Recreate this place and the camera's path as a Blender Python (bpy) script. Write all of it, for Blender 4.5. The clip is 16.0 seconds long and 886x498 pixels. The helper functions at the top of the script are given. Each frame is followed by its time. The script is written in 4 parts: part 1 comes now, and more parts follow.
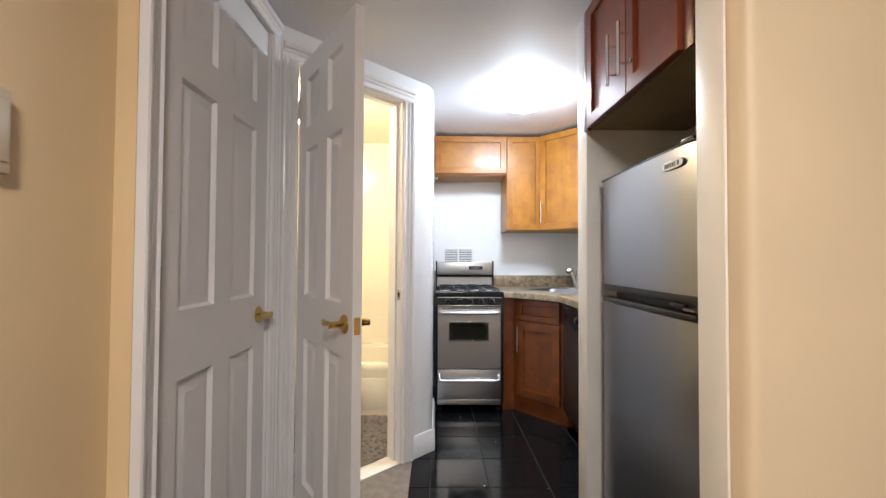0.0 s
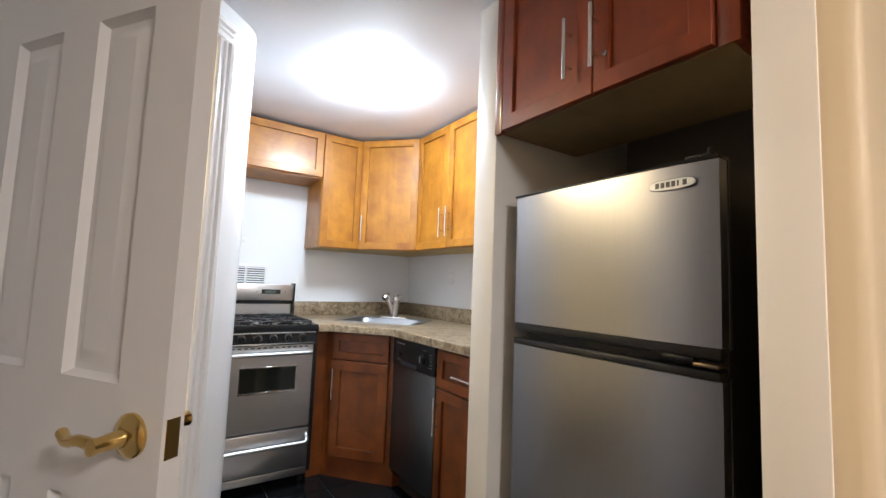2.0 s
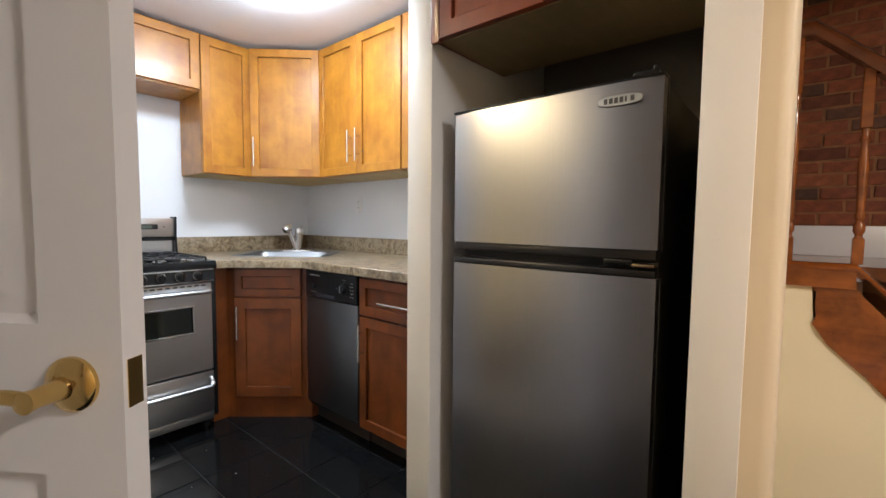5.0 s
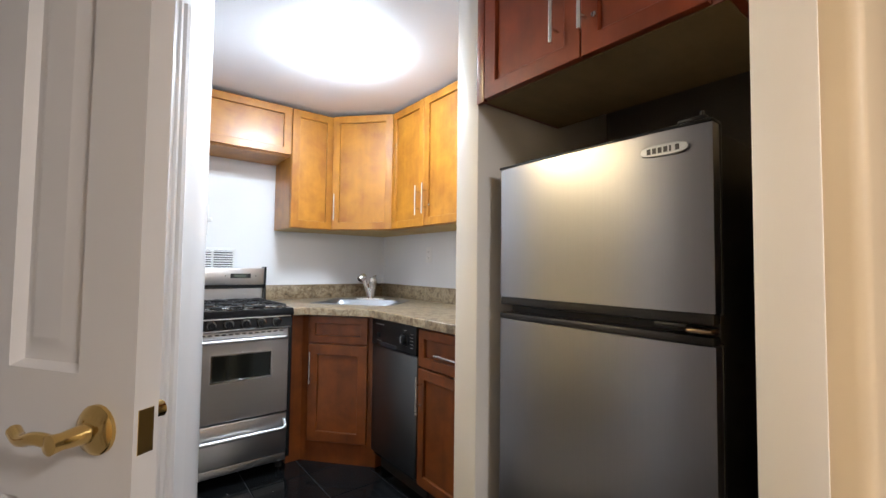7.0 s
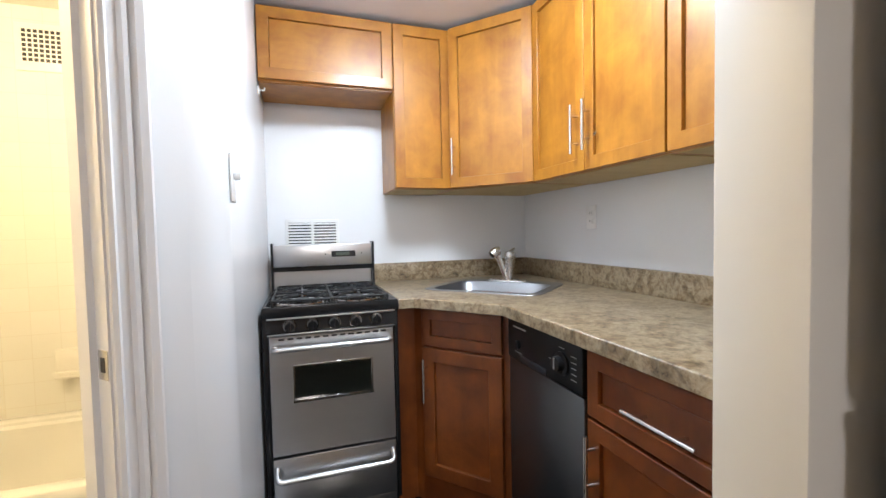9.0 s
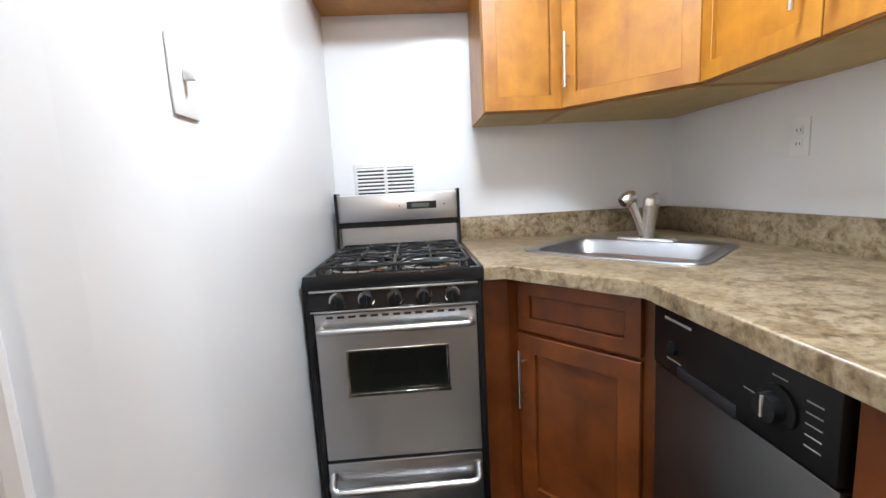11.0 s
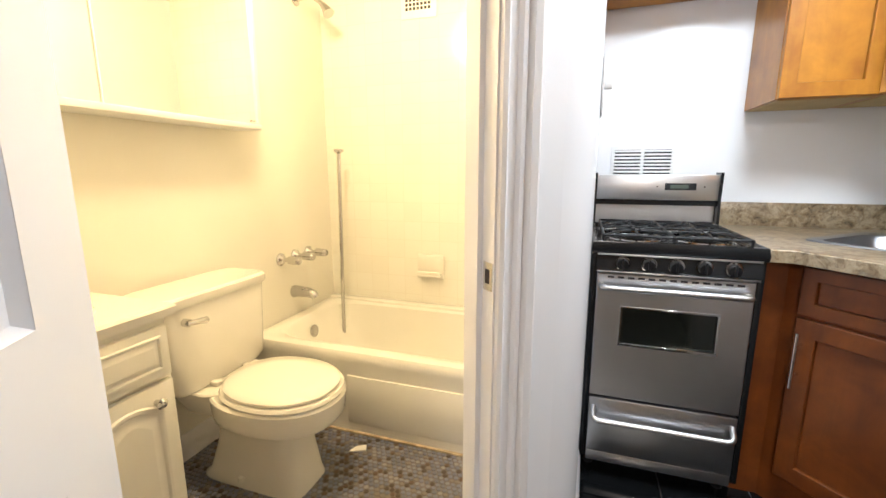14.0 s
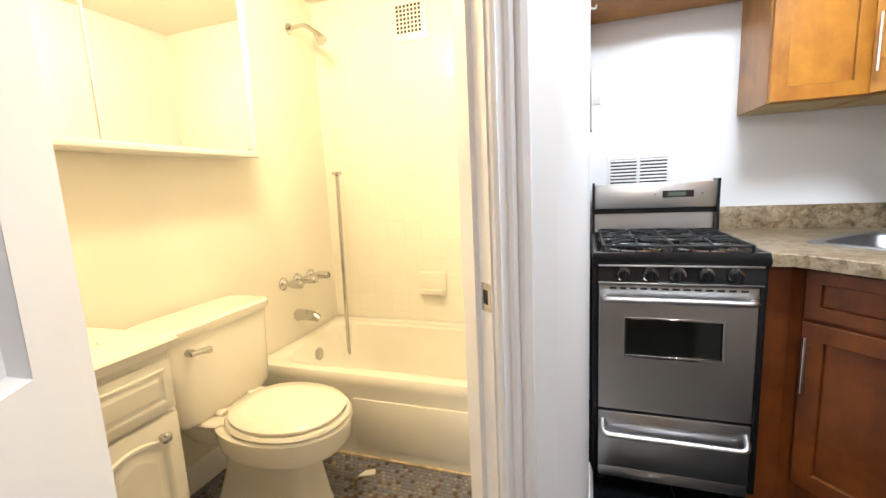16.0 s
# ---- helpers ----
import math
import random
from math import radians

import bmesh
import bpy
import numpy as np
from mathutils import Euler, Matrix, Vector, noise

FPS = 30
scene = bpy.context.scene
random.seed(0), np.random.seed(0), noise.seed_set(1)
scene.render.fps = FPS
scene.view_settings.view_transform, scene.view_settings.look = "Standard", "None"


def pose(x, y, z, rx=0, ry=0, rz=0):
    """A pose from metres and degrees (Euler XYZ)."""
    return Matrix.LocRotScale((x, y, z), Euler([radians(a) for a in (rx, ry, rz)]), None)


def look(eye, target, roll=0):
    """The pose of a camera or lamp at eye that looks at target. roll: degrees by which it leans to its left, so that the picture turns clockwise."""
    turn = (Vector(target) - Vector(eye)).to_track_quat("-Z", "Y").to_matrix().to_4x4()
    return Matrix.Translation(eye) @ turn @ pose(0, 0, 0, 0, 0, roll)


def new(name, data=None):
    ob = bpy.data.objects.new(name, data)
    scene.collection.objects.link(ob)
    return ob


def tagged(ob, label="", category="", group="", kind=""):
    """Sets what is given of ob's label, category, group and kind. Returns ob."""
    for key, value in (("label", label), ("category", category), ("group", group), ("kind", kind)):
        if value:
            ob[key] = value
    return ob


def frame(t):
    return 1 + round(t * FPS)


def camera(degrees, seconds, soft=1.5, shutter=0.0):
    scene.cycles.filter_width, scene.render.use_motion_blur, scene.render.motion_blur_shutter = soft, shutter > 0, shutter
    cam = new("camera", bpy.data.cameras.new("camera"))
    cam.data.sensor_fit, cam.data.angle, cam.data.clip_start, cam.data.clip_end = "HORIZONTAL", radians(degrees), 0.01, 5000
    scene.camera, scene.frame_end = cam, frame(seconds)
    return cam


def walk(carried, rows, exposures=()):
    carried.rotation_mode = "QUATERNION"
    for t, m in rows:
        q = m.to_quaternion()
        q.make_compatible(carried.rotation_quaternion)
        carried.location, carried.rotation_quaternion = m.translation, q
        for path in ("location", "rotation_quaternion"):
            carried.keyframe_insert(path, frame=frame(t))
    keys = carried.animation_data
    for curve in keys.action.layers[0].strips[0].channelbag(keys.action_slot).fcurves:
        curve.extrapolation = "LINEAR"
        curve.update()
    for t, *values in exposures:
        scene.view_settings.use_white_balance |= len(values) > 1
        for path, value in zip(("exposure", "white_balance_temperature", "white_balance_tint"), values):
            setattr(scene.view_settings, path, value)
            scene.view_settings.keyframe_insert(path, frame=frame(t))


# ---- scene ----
cam = camera(92.9, 16.0)
PATH = [
    (0, (0.274, 0.199, 1.157), (0.304, 2.198, 1.205), 0.3),
    (0.5, (0.123, 0.406, 1.167), (0.59, 2.348, 1.264), -0.4),
    (1, (0.027, 0.579, 1.155), (0.774, 2.434, 1.195), 0.3),
    (1.5, (-0.018, 0.754, 1.165), (0.948, 2.502, 1.276), -0.4),
    (2, (-0.038, 0.878, 1.175), (1.078, 2.53, 1.343), 2.2),
    (2.5, (-0.072, 0.986, 1.187), (1.313, 2.416, 1.383), 1.7),
    (3, (-0.107, 1.057, 1.18), (1.439, 2.317, 1.333), 1.0),
    (3.2, (-0.121, 1.074, 1.172), (1.432, 2.332, 1.25), 1.3),
    (5.3, (-0.146, 1.032, 1.124), (1.383, 2.314, 0.995), 0.5),
    (5.5, (-0.145, 1.03, 1.138), (1.397, 2.304, 1.136), 1.2),
    (6, (-0.137, 1.005, 1.172), (1.396, 2.275, 1.358), 0.3),
    (6.5, (-0.1, 0.962, 1.167), (1.332, 2.351, 1.309), -0.7),
    (7, (-0.042, 0.943, 1.154), (1.19, 2.516, 1.24), 0.7),
    (7.5, (0.035, 1.041, 1.138), (1.176, 2.682, 1.222), 1.4),
    (8, (0.136, 1.24, 1.144), (1.221, 2.919, 1.211), 1.4),
    (8.5, (0.293, 1.451, 1.144), (1.177, 3.245, 1.165), -1.1),
    (9, (0.416, 1.687, 1.185), (1.051, 3.582, 1.102), -1.2),
    (9.2, (0.446, 1.783, 1.205), (1.09, 3.675, 1.14), -3.0),
    (11.3, (0.612, 2.187, 1.137), (0.689, 4.162, 0.829), -2.9),
    (11.5, (0.602, 2.116, 1.141), (0.726, 4.085, 0.813), -3.3),
    (12, (0.551, 1.962, 1.119), (0.524, 3.896, 0.611), -1.3),
    (12.5, (0.469, 1.896, 1.092), (0.251, 3.783, 0.466), -0.5),
    (13, (0.354, 1.872, 1.092), (-0.062, 3.717, 0.44), 0.7),
    (13.5, (0.27, 1.85, 1.104), (-0.333, 3.66, 0.505), 1.5),
    (14, (0.23, 1.843, 1.152), (-0.397, 3.707, 0.786), -0.1),
    (14.5, (0.219, 1.857, 1.203), (-0.411, 3.752, 1.081), -1.1),
    (15, (0.223, 1.861, 1.238), (-0.422, 3.754, 1.245), -2.1),
    (15.5, (0.232, 1.856, 1.22), (-0.424, 3.743, 1.131), -2.5),
    (16, (0.243, 1.848, 1.169), (-0.402, 3.717, 0.868), -2.8),
]
walk(cam, [(t, look(eye, target, roll)) for t, eye, target, roll in PATH], exposures=[(0, -0.03, 6250, 10), (9.2, -0.05, 6250, 10), (11.3, 0.12, 6500, 10), (16, 0.15, 6500, 10)])

# ---------------- world and light strengths ----------------
world = bpy.data.worlds.new("world")
scene.world = world
world.use_nodes = True
world.node_tree.nodes["Background"].inputs[0].default_value = (0.02, 0.022, 0.03, 1)
world.node_tree.nodes["Background"].inputs[1].default_value = 0.3
KITCHEN_LIGHT, BATH_LIGHT, ROOM_LIGHT = 110.0, 192.0, 158.0

CEIL = 2.22


# ---------------- materials ----------------
def material(name, color, rough=0.5, metal=0.0, emit=None, strength=0.0, coat=0.0):
    m = bpy.data.materials.new(name)
    m.use_nodes = True
    b = m.node_tree.nodes["Principled BSDF"]
    b.inputs["Base Color"].default_value = (*color, 1)
    b.inputs["Roughness"].default_value = rough
    b.inputs["Metallic"].default_value = metal
    b.inputs["Coat Weight"].default_value = coat
    if emit:
        b.inputs["Emission Color"].default_value = (*emit, 1)
        b.inputs["Emission Strength"].default_value = strength
    return m


def node(m, kind, **values):
    n = m.node_tree.nodes.new(kind)
    for key, value in values.items():
        n.inputs[key].default_value = value
    return n


def link(m, a, b):
    m.node_tree.links.new(a, b)


def coords(m, scale=(1, 1, 1), turn=(0, 0, 0)):
    c = m.node_tree.nodes.new("ShaderNodeTexCoord")
    mp = node(m, "ShaderNodeMapping", Scale=scale, Rotation=turn)
    link(m, c.outputs["Object"], mp.inputs["Vector"])
    return mp.outputs["Vector"]


def ramp(m, fac, stops):
    r = m.node_tree.nodes.new("ShaderNodeValToRGB")
    while len(r.color_ramp.elements) < len(stops):
        r.color_ramp.elements.new(0.5)
    for e, (p, c) in zip(r.color_ramp.elements, stops):
        e.position, e.color = p, (*c, 1)
    link(m, fac, r.inputs["Fac"])
    return r.outputs["Color"]


def noise_tex(m, vec, scale, detail=4.0, rough=0.55, distortion=0.0):
    n = node(m, "ShaderNodeTexNoise", Scale=scale, Detail=detail, Roughness=rough, Distortion=distortion)
    link(m, vec, n.inputs["Vector"])
    return n.outputs["Fac"]


def bump(m, height, strength, distance=0.002):
    b = node(m, "ShaderNodeBump", Strength=strength, Distance=distance)
    link(m, height, b.inputs["Height"])
    link(m, b.outputs["Normal"], m.node_tree.nodes["Principled BSDF"].inputs["Normal"])


def mix(m, fac, a, b, mode="MIX"):
    x = m.node_tree.nodes.new("ShaderNodeMix")
    x.data_type, x.blend_type = "RGBA", mode
    for sock, v in ((x.inputs[0], fac), (x.inputs[6], a), (x.inputs[7], b)):
        if isinstance(v, (int, float)):
            sock.default_value = v
        elif isinstance(v, tuple):
            sock.default_value = (*v, 1)
        else:
            link(m, v, sock)
    return x.outputs[2]


def bsdf(m):
    return m.node_tree.nodes["Principled BSDF"].inputs


def painted(name, color, rough, grain=0.15, dirt=0.06, size=2.0):
    """Rolled wall or wood paint: faint large stains and a fine orange-peel relief."""
    m = material(name, color, rough)
    v = coords(m)
    big = noise_tex(m, v, size, 1.0)
    dark = tuple(c * (1 - dirt * 2.2) for c in color)
    link(m, ramp(m, big, [(0.3, dark), (0.65, color)]), bsdf(m)["Base Color"])
    r = m.node_tree.nodes.new("ShaderNodeMapRange")
    link(m, noise_tex(m, v, 5, 0.0), r.inputs["Value"])
    r.inputs["To Min"].default_value, r.inputs["To Max"].default_value = rough * 0.97, min(1, rough * 1.04)
    link(m, r.outputs["Result"], bsdf(m)["Roughness"])
    bump(m, noise_tex(m, v, 60, 2), grain * 0.4, 0.002)
    return m


def wood(name, light, dark, rough=0.38, axis=2, coat=0.08):
    m = material(name, light, rough, coat=coat)
    sc = [14, 14, 14]
    sc[axis] = 1.2
    v = coords(m, sc)
    info = m.node_tree.nodes.new("ShaderNodeObjectInfo")
    add = m.node_tree.nodes.new("ShaderNodeVectorMath")
    sep = node(m, "ShaderNodeVectorMath")
    sep.operation = "SCALE"
    comb = m.node_tree.nodes.new("ShaderNodeCombineXYZ")
    for k in range(3):
        link(m, info.outputs["Random"], comb.inputs[k])
    link(m, comb.outputs[0], sep.inputs[0])
    sep.inputs["Scale"].default_value = 37.0
    link(m, v, add.inputs[0])
    link(m, sep.outputs[0], add.inputs[1])
    grain = noise_tex(m, add.outputs[0], 1.0, 6, 0.6, 0.6)
    v2 = coords(m)
    add2 = m.node_tree.nodes.new("ShaderNodeVectorMath")
    link(m, v2, add2.inputs[0])
    link(m, sep.outputs[0], add2.inputs[1])
    blotch = noise_tex(m, add2.outputs[0], 7.0, 4, 0.6, 0.4)
    a = ramp(m, grain, [(0.3, dark), (0.7, light)])
    mid = tuple((p + q) / 2 for p, q in zip(light, dark))
    b = ramp(m, blotch, [(0.32, dark), (0.5, mid), (0.68, light)])
    link(m, mix(m, 0.6, a, b), bsdf(m)["Base Color"])
    bump(m, grain, 0.08, 0.001)
    return m


def steel(name, base, rough, axis=0):
    m = material(name, base, rough, 1.0)
    sc = [90, 90, 90]
    sc[axis] = 0.8
    g = noise_tex(m, coords(m, sc), 4, 4)
    smear = noise_tex(m, coords(m, (1, 1, 0.25)), 4, 2.0, 0.4)
    r = m.node_tree.nodes.new("ShaderNodeMapRange")
    link(m, smear, r.inputs["Value"])
    r.inputs["From Min"].default_value, r.inputs["From Max"].default_value = 0.1, 0.9
    r.inputs["To Min"].default_value, r.inputs["To Max"].default_value = rough * 0.93, rough * 1.08
    link(m, r.outputs["Result"], bsdf(m)["Roughness"])
    dark = tuple(c * 0.9 for c in base)
    link(m, mix(m, 0.5, ramp(m, g, [(0.2, dark), (0.8, base)]), ramp(m, smear, [(0.15, dark), (0.85, base)])), bsdf(m)["Base Color"])
    return m


WHITE_WALL = painted("white_gloss_wall_paint", (0.80, 0.81, 0.83), 0.24, 0.12, 0.03)
CREAM_WALL = painted("cream_wall_paint", (0.76, 0.58, 0.34), 0.55, 0.2, 0.03)
TRIM_PAINT = painted("white_trim_paint", (0.77, 0.76, 0.765), 0.28, 0.06, 0.012, 3)
PILLAR_PAINT = painted("off_white_pillar_paint", (0.62, 0.62, 0.62), 0.45, 0.15, 0.04)
CEILING_PAINT = painted("ceiling_paint", (0.70, 0.70, 0.73), 0.6, 0.2, 0.02)
PILLAR_TRIM = painted("pale_trim_board_paint", (0.84, 0.80, 0.75), 0.45, 0.15, 0.03)
PARTITION_PAINT = painted("cream_partition_paint", (0.76, 0.62, 0.43), 0.5, 0.15, 0.04)
STAIR_PLASTER = painted("cream_stair_plaster", (0.90, 0.80, 0.56), 0.6, 0.3, 0.04)
# shade inside the refrigerator alcove, put into a dark brown wall colour
ALCOVE_SHADE = painted("alcove_shade", (0.17, 0.145, 0.12), 0.6, 0.2, 0.1)
CAB = wood("stained_maple", (0.48, 0.205, 0.021), (0.235, 0.078, 0.008))
CAB_H = wood("stained_maple_rail", (0.48, 0.205, 0.021), (0.235, 0.078, 0.008), axis=0)
# refrigerator cabinet: the same maple, its dim light put into a dark red
CAB_RED_SHADE = wood("shaded_red_maple", (0.22, 0.043, 0.012), (0.095, 0.017, 0.006), 0.3)
# base units: the CAB maple, with weaker light low down put into its colour
CAB_BASE_SHADE = wood("shaded_base_maple", (0.225, 0.06, 0.0095), (0.078, 0.019, 0.004), 0.33)
PLY = wood("raw_plywood_underside", (0.50, 0.38, 0.17), (0.40, 0.29, 0.12), 0.6, 1, 0)
# PLY again, with the shade above the refrigerator put into its colour
PLY_SHADED = wood("shaded_plywood_underside", (0.22, 0.16, 0.075), (0.15, 0.105, 0.045), 0.7, 1, 0)
# shade of the toe-kick recesses, put into a near-black colour
SHADOW_LINE = material("toe_kick_shade", (0.02, 0.012, 0.008), 0.8)
STEEL = steel("brushed_stainless", (0.60, 0.60, 0.61), 0.33)
STEEL_V = steel("brushed_stainless_upright", (0.23, 0.23, 0.235), 0.36)
FRIDGE_STEEL = steel("fridge_stainless", (0.27, 0.272, 0.295), 0.29, 2)
SINK_STEEL = steel("sink_stainless", (0.34, 0.345, 0.36), 0.38)
NICKEL = material("satin_nickel", (0.72, 0.70, 0.68), 0.25, 1.0)
CHROME = material("chrome", (0.58, 0.57, 0.56), 0.1, 1.0)
BRASS = material("polished_brass", (0.66, 0.46, 0.17), 0.12, 1.0)
HINGE_METAL = material("tarnished_brass", (0.20, 0.15, 0.10), 0.35, 0.9)
ENAMEL = painted("black_enamel", (0.012, 0.012, 0.013), 0.16, 0.03, 0.1, 6)
BLACK_PLASTIC = painted("black_plastic", (0.014, 0.014, 0.015), 0.32, 0.1, 0.1, 8)
BLACK_SIDE = painted("black_textured_steel", (0.010, 0.010, 0.011), 0.45, 0.4, 0.1, 8)
IRON = painted("cast_iron_grate", (0.022, 0.022, 0.023), 0.42, 0.5, 0.2, 30)
for dark_gloss in (ENAMEL, BLACK_PLASTIC, BLACK_SIDE, IRON):
    bsdf(dark_gloss)["Specular IOR Level"].default_value = 0.26
OVEN_GLASS = material("dark_oven_glass", (0.010, 0.012, 0.010), 0.06)
DISPLAY = material("grey_green_display", (0.10, 0.12, 0.10), 0.2)
PRINT = material("pale_print", (0.34, 0.34, 0.34), 0.5)
INK = material("black_ink", (0.02, 0.02, 0.025), 0.4)
BADGE = material("silver_badge", (0.33, 0.35, 0.38), 0.35, 0.8)
PLASTIC_WHITE = painted("white_plastic", (0.78, 0.78, 0.78), 0.35, 0.03, 0.03, 10)
PLASTIC_BEIGE = painted("aged_beige_plastic", (0.62, 0.50, 0.34), 0.4, 0.05, 0.06, 10)
PORCELAIN = material("white_porcelain", (0.82, 0.79, 0.71), 0.1, coat=0.5)
TUB_ENAMEL = painted("white_tub_enamel", (0.82, 0.80, 0.73), 0.15, 0.03, 0.03, 3)
BATH_PAINT = painted("bath_wall_paint", (0.82, 0.79, 0.70), 0.4, 0.12, 0.03)
VANITY_PAINT = painted("cream_vanity_paint", (0.80, 0.78, 0.70), 0.35, 0.06, 0.03, 5)
MIRROR = material("mirror_glass", (0.92, 0.92, 0.90), 0.015, 1.0)
LAMP_GLASS = material("lit_ceiling_lamp_glass", (0.9, 0.9, 0.9), 0.4, emit=(0.80, 0.91, 1.0), strength=KITCHEN_LIGHT)
BATH_GLASS = material("lit_bath_lamp_glass", (0.9, 0.85, 0.7), 0.4, emit=(1.0, 0.762, 0.44), strength=BATH_LIGHT)
ROOM_GLASS = material("lit_room_lamp_glass", (0.9, 0.85, 0.7), 0.4, emit=(1.0, 0.91, 0.83), strength=ROOM_LIGHT)
STAIR_WOOD = wood("varnished_stair_wood", (0.36, 0.10, 0.016), (0.075, 0.018, 0.005), 0.22, 1, 0.6)
RAIL_WOOD = wood("dark_handrail_wood", (0.15, 0.045, 0.016), (0.06, 0.018, 0.007), 0.16, 1, 0.8)
PAPER = material("torn_paper", (0.8, 0.78, 0.72), 0.8)
BATH_GROUT = painted("tan_bath_grout", (0.17, 0.15, 0.135), 0.75, 0.4, 0.15, 20)
GROUT = painted("dark_grout", (0.035, 0.035, 0.037), 0.7, 0.4, 0.15, 20)
MORTAR = painted("brown_mortar", (0.30, 0.14, 0.06), 0.85, 0.8, 0.15, 12)


def make_tile():
    m = material("polished_black_tile", (0.014, 0.015, 0.016), 0.13)
    bsdf(m)["Specular IOR Level"].default_value = 0.22
    v = coords(m)
    r = m.node_tree.nodes.new("ShaderNodeMapRange")
    link(m, noise_tex(m, v, 14, 6, 0.65), r.inputs["Value"])
    r.inputs["From Min"].default_value, r.inputs["From Max"].default_value = 0.35, 0.7
    r.inputs["To Min"].default_value, r.inputs["To Max"].default_value = 0.07, 0.2
    link(m, r.outputs["Result"], bsdf(m)["Roughness"])
    specks = noise_tex(m, v, 90, 2)
    link(m, ramp(m, specks, [(0.60, (0.006, 0.0065, 0.007)), (0.78, (0.014, 0.0145, 0.015)), (0.86, (0.06, 0.06, 0.06))]), bsdf(m)["Base Color"])
    bump(m, noise_tex(m, v, 25, 3), 0.08, 0.001)
    return m


def make_laminate():
    m = material("mottled_stone_laminate", (0.4, 0.33, 0.24), 0.3)
    v = coords(m)
    a = noise_tex(m, v, 16, 8, 0.72, 0.6)
    b = noise_tex(m, v, 48, 5, 0.6, 0.6)
    ca = ramp(m, a, [(0.36, (0.04, 0.024, 0.011)), (0.46, (0.17, 0.105, 0.046)), (0.56, (0.36, 0.285, 0.19)), (0.68, (0.21, 0.125, 0.045))])
    cb = ramp(m, b, [(0.36, (0.06, 0.038, 0.02)), (0.5, (0.27, 0.205, 0.125)), (0.66, (0.40, 0.34, 0.25))])
    link(m, mix(m, 0.42, ca, cb), bsdf(m)["Base Color"])
    bump(m, b, 0.05, 0.001)
    return m


def make_mosaic():
    m = material("mosaic_pebbles", (0.15, 0.13, 0.12), 0.3)
    g = m.node_tree.nodes.new("ShaderNodeNewGeometry")
    c = ramp(m, g.outputs["Random Per Island"], [(0.0, (0.17, 0.19, 0.27)), (0.26, (0.22, 0.23, 0.28)), (0.46, (0.135, 0.15, 0.22)),
                                                 (0.66, (0.20, 0.175, 0.165)), (0.80, (0.10, 0.052, 0.033)), (0.86, (0.05, 0.031, 0.024)), (0.95, (0.28, 0.27, 0.28))])
    c_node = c.node
    c_node.color_ramp.interpolation = "CONSTANT"
    v = coords(m)
    link(m, mix(m, noise_tex(m, v, 6, 4), c, mix(m, 0.35, c, (0.16, 0.14, 0.12))), bsdf(m)["Base Color"])
    return m


def make_brick():
    m = material("old_red_brick", (0.2, 0.06, 0.03), 0.75)
    info = m.node_tree.nodes.new("ShaderNodeObjectInfo")
    base = ramp(m, info.outputs["Random"], [(0.0, (0.17, 0.045, 0.02)), (0.4, (0.30, 0.078, 0.030)), (0.75, (0.38, 0.115, 0.045)), (0.93, (0.20, 0.07, 0.035)), (1.0, (0.07, 0.045, 0.035))])
    v = coords(m)
    n = noise_tex(m, v, 22, 6, 0.65)
    link(m, mix(m, 1.0, base, ramp(m, n, [(0.3, (0.5, 0.5, 0.5)), (0.7, (1, 1, 1))]), "MULTIPLY"), bsdf(m)["Base Color"])
    bump(m, n, 0.7, 0.006)
    return m


def make_bath_tile():
    m = material("glossy_white_wall_tile", (0.82, 0.80, 0.72), 0.16)
    bt = m.node_tree.nodes.new("ShaderNodeTexBrick")
    bt.offset = 0.0
    for key, val in (("Scale", 1.0), ("Mortar Size", 0.0012), ("Brick Width", 0.108), ("Row Height", 0.108), ("Mortar Smooth", 0.3)):
        bt.inputs[key].default_value = val
    bt.inputs["Color1"].default_value = (0.83, 0.81, 0.73, 1)
    bt.inputs["Color2"].default_value = (0.81, 0.785, 0.70, 1)
    bt.inputs["Mortar"].default_value = (0.76, 0.72, 0.62, 1)
    link(m, coords(m, (1, 1, 1), (radians(90), 0, 0)), bt.inputs["Vector"])
    link(m, bt.outputs["Color"], bsdf(m)["Base Color"])
    bump(m, noise_tex(m, coords(m), 8, 2), 0.05, 0.003)
    return m


TILE, LAMINATE, MOSAIC, BRICK, BATH_TILE = make_tile(), make_laminate(), make_mosaic(), make_brick(), make_bath_tile()


# ---------------- mesh helpers ----------------
def box(bm, x0, x1, y0, y1, z0, z1, bevel=0.0, seg=2):
    r = bmesh.ops.create_cube(bm, size=1.0)
    vs = r["verts"]
    for v in vs:
        v.co = Vector(((x0 + x1) / 2 + v.co.x * (x1 - x0), (y0 + y1) / 2 + v.co.y * (y1 - y0), (z0 + z1) / 2 + v.co.z * (z1 - z0)))
    if bevel:
        es = list({e for v in vs for e in v.link_edges})
        bmesh.ops.bevel(bm, geom=es, offset=bevel, segments=seg, affect="EDGES", profile=0.5)
    return bm


def rings(bm, loops, caps=(True, True), closed=True):
    """Skin a list of equal-length vertex loops."""
    rows = [[bm.verts.new(p) for p in lp] for lp in loops]
    n = len(rows[0])
    for a, b in zip(rows, rows[1:]):
        for k in range(n if closed else n - 1):
            bm.faces.new((a[k], a[(k + 1) % n], b[(k + 1) % n], b[k]))
    if caps[0]:
        bm.faces.new(rows[0][::-1])
    if caps[1]:
        bm.faces.new(rows[-1])
    return bm


